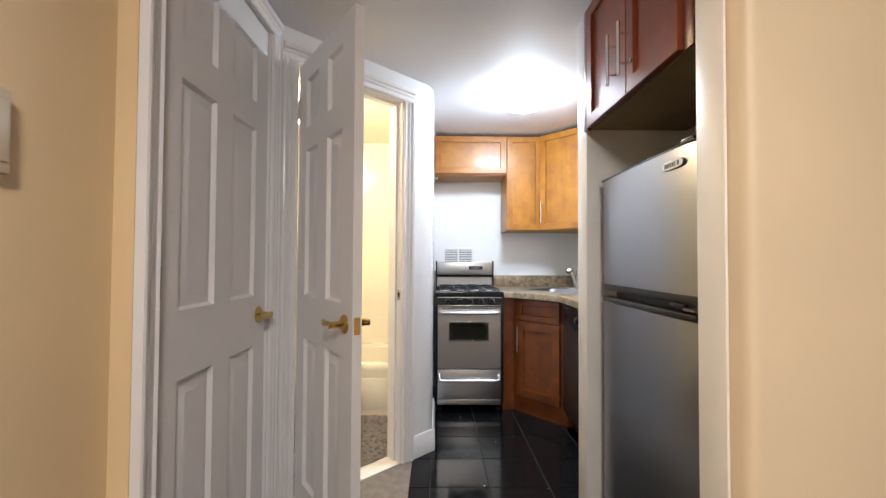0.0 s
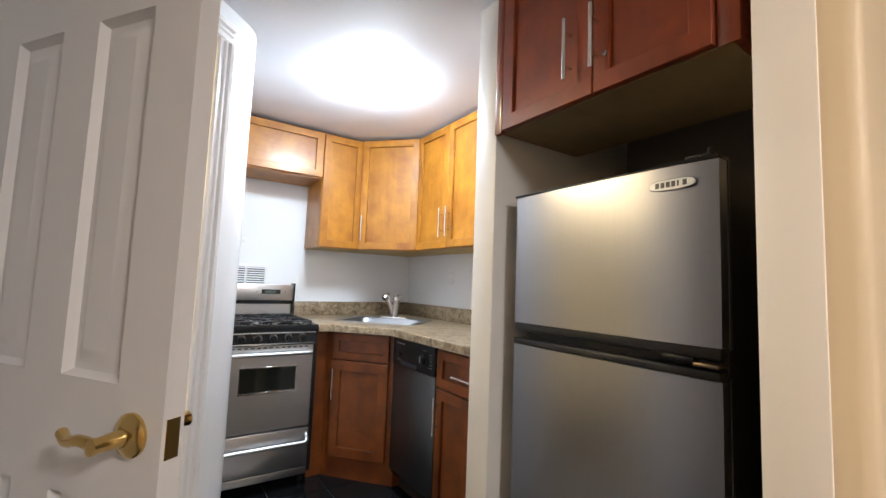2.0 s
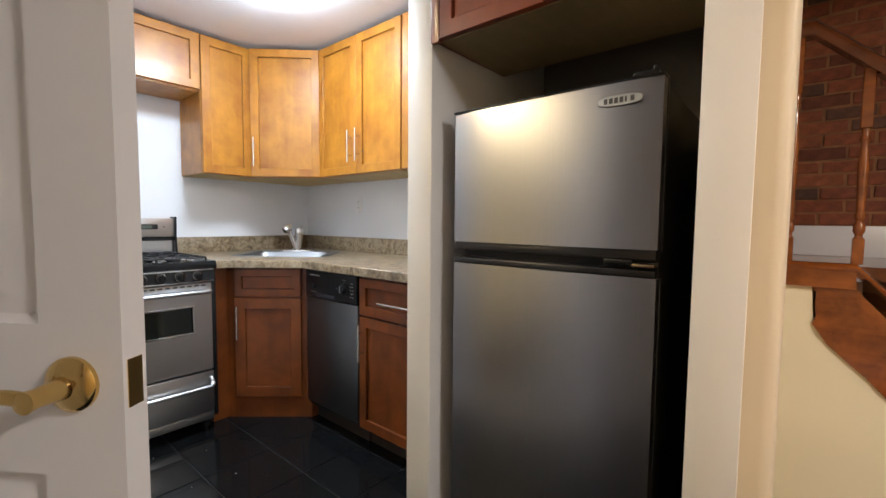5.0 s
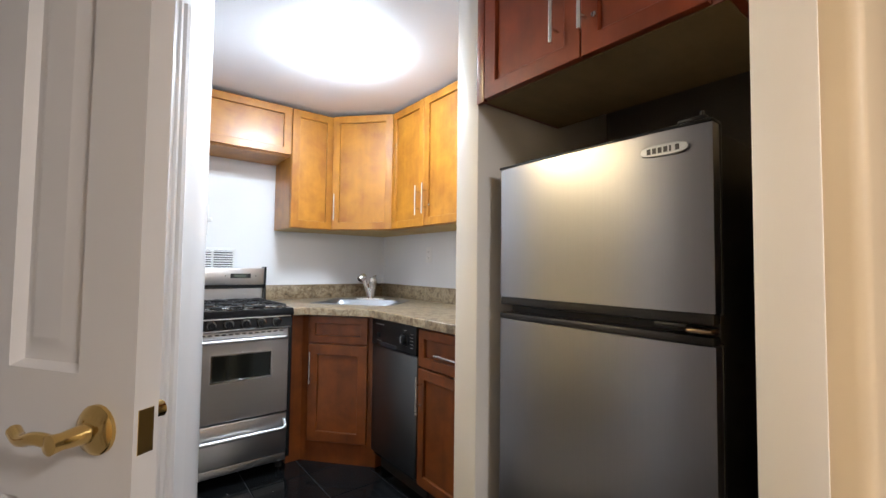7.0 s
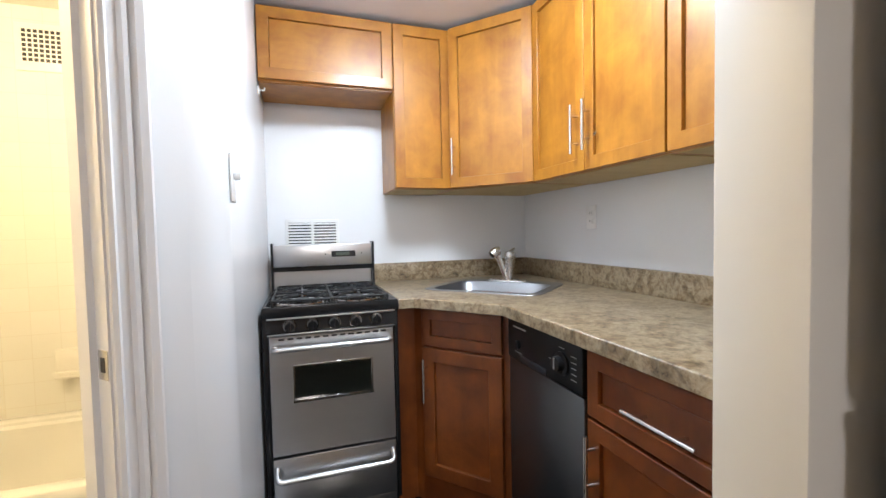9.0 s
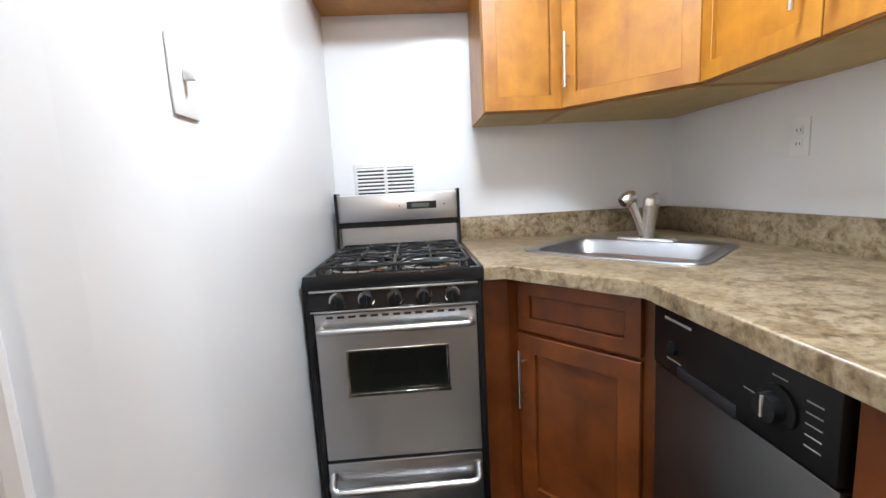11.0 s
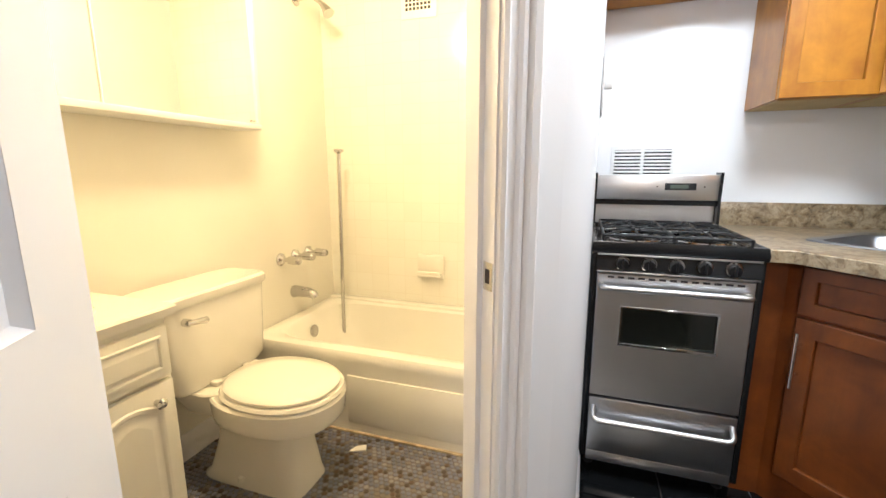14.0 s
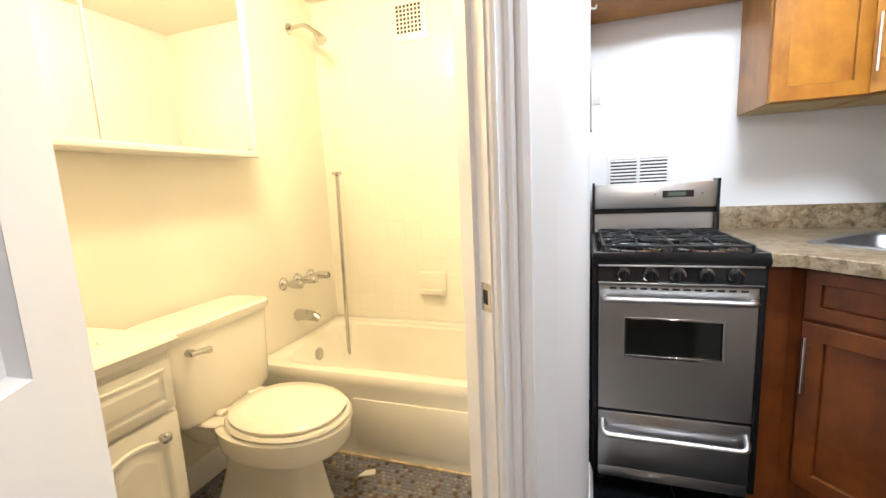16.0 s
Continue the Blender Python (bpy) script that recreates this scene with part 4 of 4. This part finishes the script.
# bathtub
t = thing("bathtub", pose(-0.555, 3.70, 0), "white enamel built-in bathtub with a panelled apron", "bathtub")
bm = bmesh.new()
A, Bq = 0.692, 0.366
loops = [oval(0, 0, 0.0, A, Bq, 64, 40), oval(0, 0, 0.30, A, Bq, 64, 40), oval(0, 0, 0.335, A, Bq + 0.004, 64, 30), oval(0, 0, 0.362, A, Bq + 0.004, 64, 30), oval(0, 0, 0.378, A - 0.006, Bq - 0.006, 64, 24),
         oval(0, 0, 0.382, A - 0.02, Bq - 0.02, 64, 20), oval(0, 0, 0.380, A - 0.07, Bq - 0.062, 64, 8), oval(0, 0, 0.366, A - 0.085, Bq - 0.078, 64, 7), oval(0.02, 0, 0.20, A - 0.13, Bq - 0.10, 64, 6),
         oval(0.03, 0, 0.09, A - 0.19, Bq - 0.13, 64, 5), oval(0.03, 0, 0.065, A - 0.28, Bq - 0.19, 64, 4)]
rings(bm, loops)
part("shell", bm, TUB_ENAMEL, t)
part("apron_panel", B(-0.16, 0.66, -Bq - 0.008, -Bq + 0.002, 0.05, 0.275, bevel=0.005), TUB_ENAMEL, t)
part("overflow_plate", lathe(bmesh.new(), [(0.034, 0), (0.034, 0.004), (0.02, 0.01), (0.0, 0.012)], 24, Matrix.Translation((-0.575, -0.02, 0.295)) @ Matrix.Rotation(radians(82), 4, "Y")), CHROME, t, "round chrome overflow plate")
# back rim ledge against the tile
part("tile_flange", B(-0.69, 0.69, 0.30, 0.366, 0.36, 0.392, bevel=0.008), TUB_ENAMEL, t)
# taps and spout on the wall
g = "bathtub taps"
for y in (3.60, 3.715, 3.83):
    tp = thing("shower_tap", pose(-1.249, y, 0.70), "chrome bathtub tap handle on the wall", "tap", g)
    ry = Matrix.Rotation(radians(90), 4, "Y")
    part("flange", lathe(bmesh.new(), [(0.034, 0), (0.033, 0.006), (0.018, 0.018), (0.013, 0.03), (0.013, 0.05), (0, 0.052)], 22, ry), CHROME, tp)
    part("knob", lathe(bmesh.new(), [(0.012, 0.048), (0.021, 0.054), (0.023, 0.075), (0.021, 0.115), (0.016, 0.122), (0, 0.123)], 10, ry), CHROME, tp, "faceted clear-topped chrome knob")
tp = thing("tub_spout", pose(-1.249, 3.69, 0.505), "chrome bathtub spout on the wall", "spout")
part("spout", tube(bmesh.new(), [(0, 0, 0), (0.03, 0, 0.004), (0.10, 0, 0.0), (0.125, 0, -0.008), (0.135, 0, -0.022)], [0.034, 0.03, 0.027, 0.024, 0.02], 18), CHROME, tp)
tp = thing("shower_fixture", pose(-1.249, 3.85, 2.02), "chrome shower arm and small shower head", "shower head")
part("flange", lathe(bmesh.new(), [(0.03, 0), (0.028, 0.006), (0.012, 0.012), (0, 0.012)], 20, Matrix.Rotation(radians(90), 4, "Y")), CHROME, tp)
part("arm", tube(bmesh.new(), bez([(0, 0, 0), (0.10, -0.005, 0.008), (0.17, -0.012, -0.045)], 8), 0.011, 12), CHROME, tp)
part("head", tube(bmesh.new(), [(0.165, -0.012, -0.040), (0.182, -0.014, -0.058), (0.208, -0.018, -0.094)], [0.012, 0.018, 0.031], 18), CHROME, tp)
tp = thing("pole", pose(-1.088, 3.908, 0.205), "slim chrome upright pole standing in the bathtub", "pole")
part("rod", T([(0, 0, 0), (0.014, 0.009, 1.058)], 0.011, 12), CHROME, tp)
part("top_flange", lathe(bmesh.new(), [(0.013, 1.041), (0.027, 1.051), (0.027, 1.063), (0, 1.065)], 16, Matrix.Translation((0.014, 0.009, 0))), CHROME, tp)
tp = thing("soap_dish", pose(-0.59, 4.069, 0.54), "white ceramic soap dish set in the tile", "soap dish")
bm = B(-0.08, 0.08, -0.012, 0.0, 0.0, 0.14, bevel=0.006)
box(bm, -0.068, 0.068, -0.06, -0.01, 0.018, 0.034, 0.006)
box(bm, -0.068, 0.068, -0.062, -0.052, 0.03, 0.05, 0.004)
part("dish", bm, PORCELAIN, tp)
tp = thing("bath_vent", pose(-0.735, 4.069, 1.955), "white square wall vent with small holes", "vent")
part("plate", B(-0.015, 0.185, -0.006, 0, -0.02, 0.19, bevel=0.003), PLASTIC_WHITE, tp)
for i in range(7):
    for k in range(7):
        part("vent_hole", B(0.012 + i * 0.021, 0.026 + i * 0.021, -0.0072, -0.005, 0.022 + k * 0.021, 0.036 + k * 0.021), INK, tp)

# toilet
t = thing("toilet", pose(-1.012, 3.0, 0), "cream-white two-piece toilet with its lid closed", "toilet")
bm = bmesh.new()
rings(bm, [oval(0.125, 0, 0.0, 0.222, 0.102, 40, 6), oval(0.125, 0, 0.014, 0.222, 0.102, 40, 6), oval(0.135, 0, 0.04, 0.205, 0.094, 40, 6), oval(0.145, 0, 0.15, 0.178, 0.088, 40, 5), oval(0.15, 0, 0.245, 0.165, 0.09, 40, 4), oval(0.18, 0, 0.268, 0.205, 0.135, 40, 2.8),
           oval(0.212, 0, 0.288, 0.242, 0.174, 40, 2.3), oval(0.216, 0, 0.31, 0.250, 0.182, 40, 2.2), oval(0.217, 0, 0.368, 0.254, 0.186, 40, 2.2), oval(0.217, 0, 0.375, 0.245, 0.178, 40, 2.2)])
bowl = part("bowl", bm, PORCELAIN, t)
part("deck", rings(bmesh.new(), [oval(-0.06, 0, 0.27, 0.10, 0.10, 32, 4), oval(-0.06, 0, 0.335, 0.125, 0.135, 32, 4), oval(-0.06, 0, 0.378, 0.125, 0.15, 32, 5), oval(-0.06, 0, 0.384, 0.12, 0.145, 32, 5)]), PORCELAIN, bowl)
part("bolt_cap", lathe(bmesh.new(), [(0.015, 0), (0.013, 0.014), (0, 0.02)], 14, Matrix.Translation((0.10, -0.092, 0.03))), PORCELAIN, t)
part("seat", rings(bmesh.new(), [oval(0.24, 0, 0.377, 0.222, 0.180, 44, 2.15), oval(0.24, 0, 0.386, 0.228, 0.184, 44, 2.15), oval(0.24, 0, 0.396, 0.222, 0.179, 44, 2.15)]), PORCELAIN, t)
part("lid", rings(bmesh.new(), [oval(0.238, 0, 0.4005, 0.210, 0.170, 44, 2.15), oval(0.238, 0, 0.410, 0.212, 0.172, 44, 2.15), oval(0.238, 0, 0.420, 0.20, 0.16, 44, 2.15), oval(0.238, 0, 0.424, 0.14, 0.105, 44, 2.15)]), PORCELAIN, t)
for y in (-0.075, 0.075):
    part("lid_hinge", B(-0.012, 0.022, y - 0.014, y + 0.014, 0.384, 0.402, bevel=0.005), PORCELAIN, t)
part("tank", rings(bmesh.new(), [oval(-0.105, 0, 0.388, 0.088, 0.195, 40, 7), oval(-0.105, 0, 0.41, 0.095, 0.21, 40, 8), oval(-0.105, 0, 0.70, 0.102, 0.222, 40, 9), oval(-0.105, 0, 0.704, 0.10, 0.22, 40, 9)]), PORCELAIN, t)
part("tank_lid", rings(bmesh.new(), [oval(-0.105, 0, 0.704, 0.108, 0.230, 40, 9), oval(-0.105, 0, 0.712, 0.112, 0.236, 40, 9), oval(-0.105, 0, 0.735, 0.112, 0.236, 40, 9), oval(-0.105, 0, 0.744, 0.103, 0.227, 40, 9)]), PORCELAIN, t)
bm = T([(-0.003, -0.165, 0.655), (0.018, -0.165, 0.655)], 0.014, 12)
tube(bm, [(0.018, -0.172, 0.655), (0.024, -0.14, 0.653), (0.022, -0.10, 0.646)], [0.008, 0.010, 0.012], 12)
part("flush_lever", bm, CHROME, t, "chrome flush lever")
tp = thing("water_valve", pose(-1.249, 2.76, 0.17), "chrome water shut-off valve and supply hose", "valve")
part("valve", tube(bmesh.new(), [(0, 0, 0), (0.05, 0, 0), (0.075, 0, 0)], [0.012, 0.010, 0.018], 12), CHROME, tp)
part("hose", tube(bmesh.new(), bez([(0.055, 0, 0.005), (0.06, 0.01, 0.12), (0.10, 0.05, 0.222)], 6), 0.005, 8), CHROME, tp)

# vanity
t = thing("vanity", pose(-1.248, 2.085, 0), "cream painted bathroom vanity with a drawer and door", "vanity")
part("body", B(0.0, 0.405, 0.0, 0.555, 0.09, 0.765, bevel=0.002), VANITY_PAINT, t)
part("toe_kick", B(0.0, 0.36, 0.002, 0.55, 0.0, 0.09), VANITY_PAINT, t)


def vanity_front(name, y0, y1, z0, z1, knob=None):
    d = part(name, B(0.406, 0.424, y0, y1, z0, z1, bevel=0.004), VANITY_PAINT, t)
    bm = bmesh.new()
    loops = []
    for ins, x in ((0.036, 0.4238), (0.040, 0.4295), (0.048, 0.4295), (0.054, 0.4243), (0.062, 0.4243), (0.078, 0.4310), (0.082, 0.4312)):
        zz = 0.6 if (z1 - z0) < 0.25 else 1.0
        ii = ins * zz
        top = []
        for q in range(9):
            u = q / 8
            yy = y1 - ii - (y1 - y0 - 2 * ii) * u
            arch = 0.0 if zz < 1 else 0.03 * math.sin(math.pi * u)
            top.append((x, yy, z1 - ii - 0.03 * (zz == 1.0) + arch))
        loops.append([(x, y0 + ii, z0 + ii), (x, y1 - ii, z0 + ii)] + top)
    rings(bm, loops, (False, True))
    part("raised_panel", bm, VANITY_PAINT, d)
    if knob:
        part("knob", lathe(bmesh.new(), [(0.008, 0), (0.006, 0.01), (0.014, 0.018), (0.015, 0.024), (0.009, 0.03), (0, 0.031)], 18, Matrix.Translation((0.424, knob[0], knob[1])) @ Matrix.Rotation(radians(90), 4, "Y")), CHROME, d, "chrome door knob")
    return d


vanity_front("drawer_front", 0.285, 0.545, 0.605, 0.745)
vanity_front("drawer_front", 0.012, 0.275, 0.605, 0.745)
vanity_front("door", 0.285, 0.545, 0.11, 0.592, (0.49, 0.545))
vanity_front("door", 0.012, 0.275, 0.11, 0.592, (0.25, 0.545))
bm = bmesh.new()
rings(bm, [[(0, 0, 0.765), (0.425, 0, 0.765), (0.425, 0.572, 0.765), (0, 0.572, 0.765)], [(0, 0, 0.79), (0.432, 0, 0.79), (0.432, 0.576, 0.79), (0, 0.576, 0.79)], [(0, 0, 0.798), (0.426, 0, 0.798), (0.426, 0.57, 0.798), (0, 0.57, 0.798)]])
part("top", bm, PORCELAIN, t, "cream cultured-marble basin top")
bm = bmesh.new()
rings(bm, [oval(0.235, 0.28, 0.7985, 0.145, 0.20, 36), oval(0.235, 0.28, 0.804, 0.138, 0.192, 36), oval(0.235, 0.28, 0.801, 0.125, 0.178, 36), oval(0.235, 0.28, 0.7988, 0.06, 0.08, 36)])
part("basin", bm, PORCELAIN, t)

# mirrored medicine cabinet
t = thing("medicine_cabinet", pose(-1.248, 2.58, 1.325), "wide white medicine cabinet with sliding mirror doors", "mirror cabinet")
W, H, D = 0.795, 0.85, 0.135
part("body", B(0, D - 0.012, 0, W, 0.0, H, bevel=0.002), PLASTIC_WHITE, t)
part("mirror_door", B(D - 0.012, D - 0.004, 0.016, 0.175, 0.022, H - 0.022), MIRROR, t, "sliding mirror door")
part("mirror_door", B(D - 0.008, D, 0.165, W - 0.022, 0.022, H - 0.022), MIRROR, t, "sliding mirror door")
part("door_edge", B(D - 0.004, D + 0.0006, 0.161, 0.1655, 0.022, H - 0.022), PLASTIC_WHITE, t)
part("finger_pull", B(D, D + 0.004, W - 0.055, W - 0.03, 0.03, 0.036), CHROME, t)
for dims in ((0.0, W, 0.0, 0.022), (0.0, W, H - 0.022, H)):
    part("frame_rail", B(D - 0.012, D + 0.008, dims[0], dims[1], dims[2], dims[3], bevel=0.003), PLASTIC_WHITE, t)
part("frame_stile", B(D - 0.012, D + 0.008, W - 0.022, W, 0.022, H - 0.022, bevel=0.003), PLASTIC_WHITE, t)
part("frame_stile", B(D - 0.012, D + 0.008, 0, 0.016, 0.022, H - 0.022, bevel=0.003), PLASTIC_WHITE, t)

structure("trim_tub_caulk", B(-1.245, 0.135, 3.320, 3.3335, 0.002, 0.011, bevel=0.002), painted("aged_caulk", (0.56, 0.44, 0.30), 0.6, 0.4, 0.2, 25), "yellowed caulk line along the bathtub base", "caulk")

# small clip on the wall under the stove cabinet
t = thing("wall_clip", pose(0.2505, 3.80, 1.825, 0, 0, 90), "small white plastic clip on the wall under the cabinet", "clip")
part("plate", B(-0.016, 0.016, -0.006, 0.0, 0.0, 0.04, bevel=0.002), PLASTIC_WHITE, t)
part("hook", tube(bmesh.new(), bez([(0, -0.005, 0.026), (0, -0.026, 0.02), (0, -0.028, 0.036)], 5), 0.004, 8), PLASTIC_WHITE, t)

# crumbs of plaster on the black tiles
rng = random.Random(11)
bm = bmesh.new()
for k in range(12):
    x, y = rng.uniform(0.3, 1.08), rng.uniform(2.3, 3.36)
    if x + y > 4.15:
        continue
    r = rng.uniform(0.0012, 0.003)
    a0 = rng.uniform(0, 6)
    foot = [(x + r * rng.uniform(0.6, 1.3) * math.cos(a0 + q * 1.257), y + r * rng.uniform(0.6, 1.3) * math.sin(a0 + q * 1.257), 0.0005) for q in range(5)]
    rings(bm, [foot, [(x + (px - x) * 0.6, y + (py - y) * 0.6, r * 0.7) for px, py, pz in foot]])
solid("floor_crumbs", bm, PAPER, "tiny white plaster crumbs scattered on black tiles", "debris", "stuff")

# scrap on the floor
bm = bmesh.new()
rings(bm, [[(-0.64, 3.20, 0.0065), (-0.575, 3.225, 0.0065), (-0.585, 3.25, 0.0065), (-0.625, 3.236, 0.0065)], [(-0.64, 3.20, 0.009), (-0.575, 3.225, 0.014), (-0.585, 3.25, 0.018), (-0.625, 3.236, 0.012)]])
solid("paper_scrap", bm, PAPER, "small torn scrap of white paper on the mosaic", "paper")

# ---------------- stairs beyond the partition ----------------
structure("wall_brick_backing", B(3.12, 3.25, -3.6, 2.4, 0, 3.15), MORTAR, "mortar bed of the exposed brick wall", "wall")
t = thing("staircase", pose(1.9, 0.868, 0), "varnished brown wooden staircase with turned balusters", "staircase")
part("landing", prism(bmesh.new(), [(0.0, 0.0), (0.42, 0.0), (0.42, -0.70), (1.2, -0.70), (1.2, 1.5), (0.0, 1.5)], "z", 0.90, 0.955), STAIR_WOOD, t)
for k in range(5):
    z, y = 0.955 - 0.19 * (k + 1), -0.165 * (k + 1)
    tr = part("tread", B(0.02, 1.2, y - 0.02, y + 0.165, z - 0.03, z, bevel=0.006), STAIR_WOOD, t)
    part("riser", B(0.02, 1.2, y + 0.145, y + 0.163, z, z + 0.165), STAIR_WOOD, t)
part("string_board", B(-0.022, 0.02, 0.0, 1.5, 0.905, 0.972), STAIR_WOOD, t)
poly = [(0.117, 0.905), (0.0, 0.905), (-0.783, 0.0), (-0.568, 0.0), (-0.30, 0.315), (-0.04, 0.60), (0.02, 0.655), (0.065, 0.70), (0.108, 0.767), (0.098, 0.80), (0.104, 0.845), (0.10, 0.88)]
part("side_board", prism(bmesh.new(), poly, "x", -0.012, 0.02), STAIR_WOOD, t, "worn scratched brown side board")
# shoe rail and handrail: level on the landing, then down with the flight
def rail(name, zl, zs, half, height, mat, lbl, bend):
    prof = [(-half, 0), (half, 0), (half * 1.05, height * 0.45), (half * 0.8, height * 0.8), (half * 0.35, height), (-half * 0.35, height), (-half * 0.8, height * 0.8), (-half * 1.05, height * 0.45)]
    line = [(1.5, zl), (bend, zl), (bend - 0.72, zl - 0.72 * zs)]
    part(name, rings(bmesh.new(), [[(0.0 + a, y, z + b) for a, b in prof] for y, z in line]), mat, t, lbl)


rail("shoe_rail", 0.972, 1.12, 0.03, 0.022, STAIR_WOOD, "moulded shoe rail", 0.0)
rail("handrail", 1.80, 0.98, 0.032, 0.062, RAIL_WOOD, "dark polished moulded handrail", 0.15)


def baluster(y, z0, z1):
    L = z1 - z0
    sq = 0.0155
    bm = box(bmesh.new(), -sq, sq, y - sq, y + sq, z0, z0 + 0.09, 0.002, 1)
    box(bm, -sq, sq, y - sq, y + sq, z1 - 0.20, z1, 0.002, 1)
    lathe(bm, [(0.0139, z0 + 0.088), (0.0098, z0 + 0.10), (0.0164, z0 + 0.115), (0.0164, z0 + 0.135), (0.0090, z0 + 0.15), (0.0148, z0 + 0.165), (0.0107, z0 + 0.19), (0.0148, z0 + 0.30), (0.0156, z0 + L * 0.5), (0.0107, z1 - 0.27), (0.0098, z1 - 0.25), (0.0148, z1 - 0.235), (0.0090, z1 - 0.22), (0.0131, z1 - 0.198)], 14, Matrix.Translation((0, y, 0)))
    part("baluster", bm, STAIR_WOOD, t)


for y in (0.19, 0.57, 0.95, 1.33):
    baluster(y, 0.992, 1.805)
baluster(0.002, 0.992, 1.80 - 0.15 * 0.98 + 0.005)
for y in (-0.19, -0.38, -0.55):
    baluster(y, 0.992 + y * 1.12, 1.80 - (0.15 - y) * 0.98 + 0.005)
bm = prism(bmesh.new(), [(1.2, 0.0), (2.4, 0.0), (2.4, 0.905), (0.982, 0.905), (0.972, 0.767), (0.828, 0.60), (0.30, 0.0)], "x", 1.896, 1.96)
structure("wall_under_stairs", bm, STAIR_PLASTER, "cream plastered wall under the stairs", "wall")
structure("baseboard_landing", B(3.08, 3.105, 0.2, 2.4, 0.955, 1.125, bevel=0.004), TRIM_PAINT, "white painted baseboard below the brick wall", "baseboard")

# ---------------- counted pieces: floor tiles, mosaic, bricks ----------------
floor_ob = bpy.data.objects["floor"]
P, G = 0.3048, 0.0025
tile_me = finish("tile", B(-P / 2 + G, P / 2 - G, -P / 2 + G, P / 2 - G, -0.006, 0.0, bevel=0.0018, seg=1), TILE, False)
for i in range(-5, 9):
    for k in range(-16, 11):
        x, y = 0.855 + P * (i - 0.5), 2.972 + P * (k - 0.5)
        if y < -1.2 or y > 4.2 or x > 2.0 or x < -0.62 or (x < 0.2 and y - x > 2.535 + 0.2):
            continue
        if y < 1.0 and x > 1.9:
            continue
        ob = new("tile", tile_me)
        ob.parent = floor_ob
        ob.location = (x, y, random.uniform(-0.0006, 0.0004))

# small round mosaic pieces of the bathroom floor
verts, faces = [], []
pitch = 0.0215
row = 0
y = 2.10
while y < 3.34:
    x = -1.24 + (pitch / 2 if row % 2 else 0)
    while x < 0.13:
        if y - x > 2.70:
            n0 = len(verts)
            r = pitch * 0.455 * random.uniform(0.96, 1.04)
            h = 0.0045 + random.uniform(0, 0.0006)
            for rr, hh in ((r, 0.0), (r, h - 0.0012), (r * 0.86, h)):
                for q in range(6):
                    a = math.pi / 6 + q * math.pi / 3
                    verts.append((x + rr * math.cos(a), y + rr * math.sin(a), hh))
            for lv in range(2):
                for q in range(6):
                    a, b = n0 + lv * 6 + q, n0 + lv * 6 + (q + 1) % 6
                    faces.append((a, b, b + 6, a + 6))
            faces.append(tuple(n0 + 12 + q for q in range(6)))
        x += pitch
    y += pitch * 0.866
    row += 1
me = bpy.data.meshes.new("mosaic")
me.from_pydata(verts, [], faces)
me.materials.append(MOSAIC)
tagged(new("mosaic_floor", me), "grey and brown hexagon mosaic bathroom floor", "floor", kind="stuff")

# bricks of the stair wall
brick_wall = bpy.data.objects["wall_brick_backing"]
L, HH, J = 0.205, 0.062, 0.012
brick_meshes = []
for k in range(4):
    bm = B(-0.012, 0.02, -L / 2, L / 2, -HH / 2, HH / 2, bevel=0.004, seg=1)
    for v in bm.verts:
        if v.co.x < 0.0:
            v.co += Vector((random.uniform(-0.004, 0.004), random.uniform(-0.003, 0.003), random.uniform(-0.003, 0.003)))
    brick_meshes.append(finish("brick", bm, BRICK, False))
for r in range(29):
    z = 1.162 + r * (HH + J) - 0.0
    for k in range(-3, 7):
        ob = new("brick", random.choice(brick_meshes))
        ob.parent = brick_wall
        ob.location = (3.125 + random.uniform(-0.004, 0.003), 0.62 + k * (L + J) + (0.5 * (L + J) if r % 2 else 0) + random.uniform(-0.003, 0.003), z + random.uniform(-0.002, 0.002))
        ob.rotation_euler = (random.uniform(-0.008, 0.008), 0, 0)
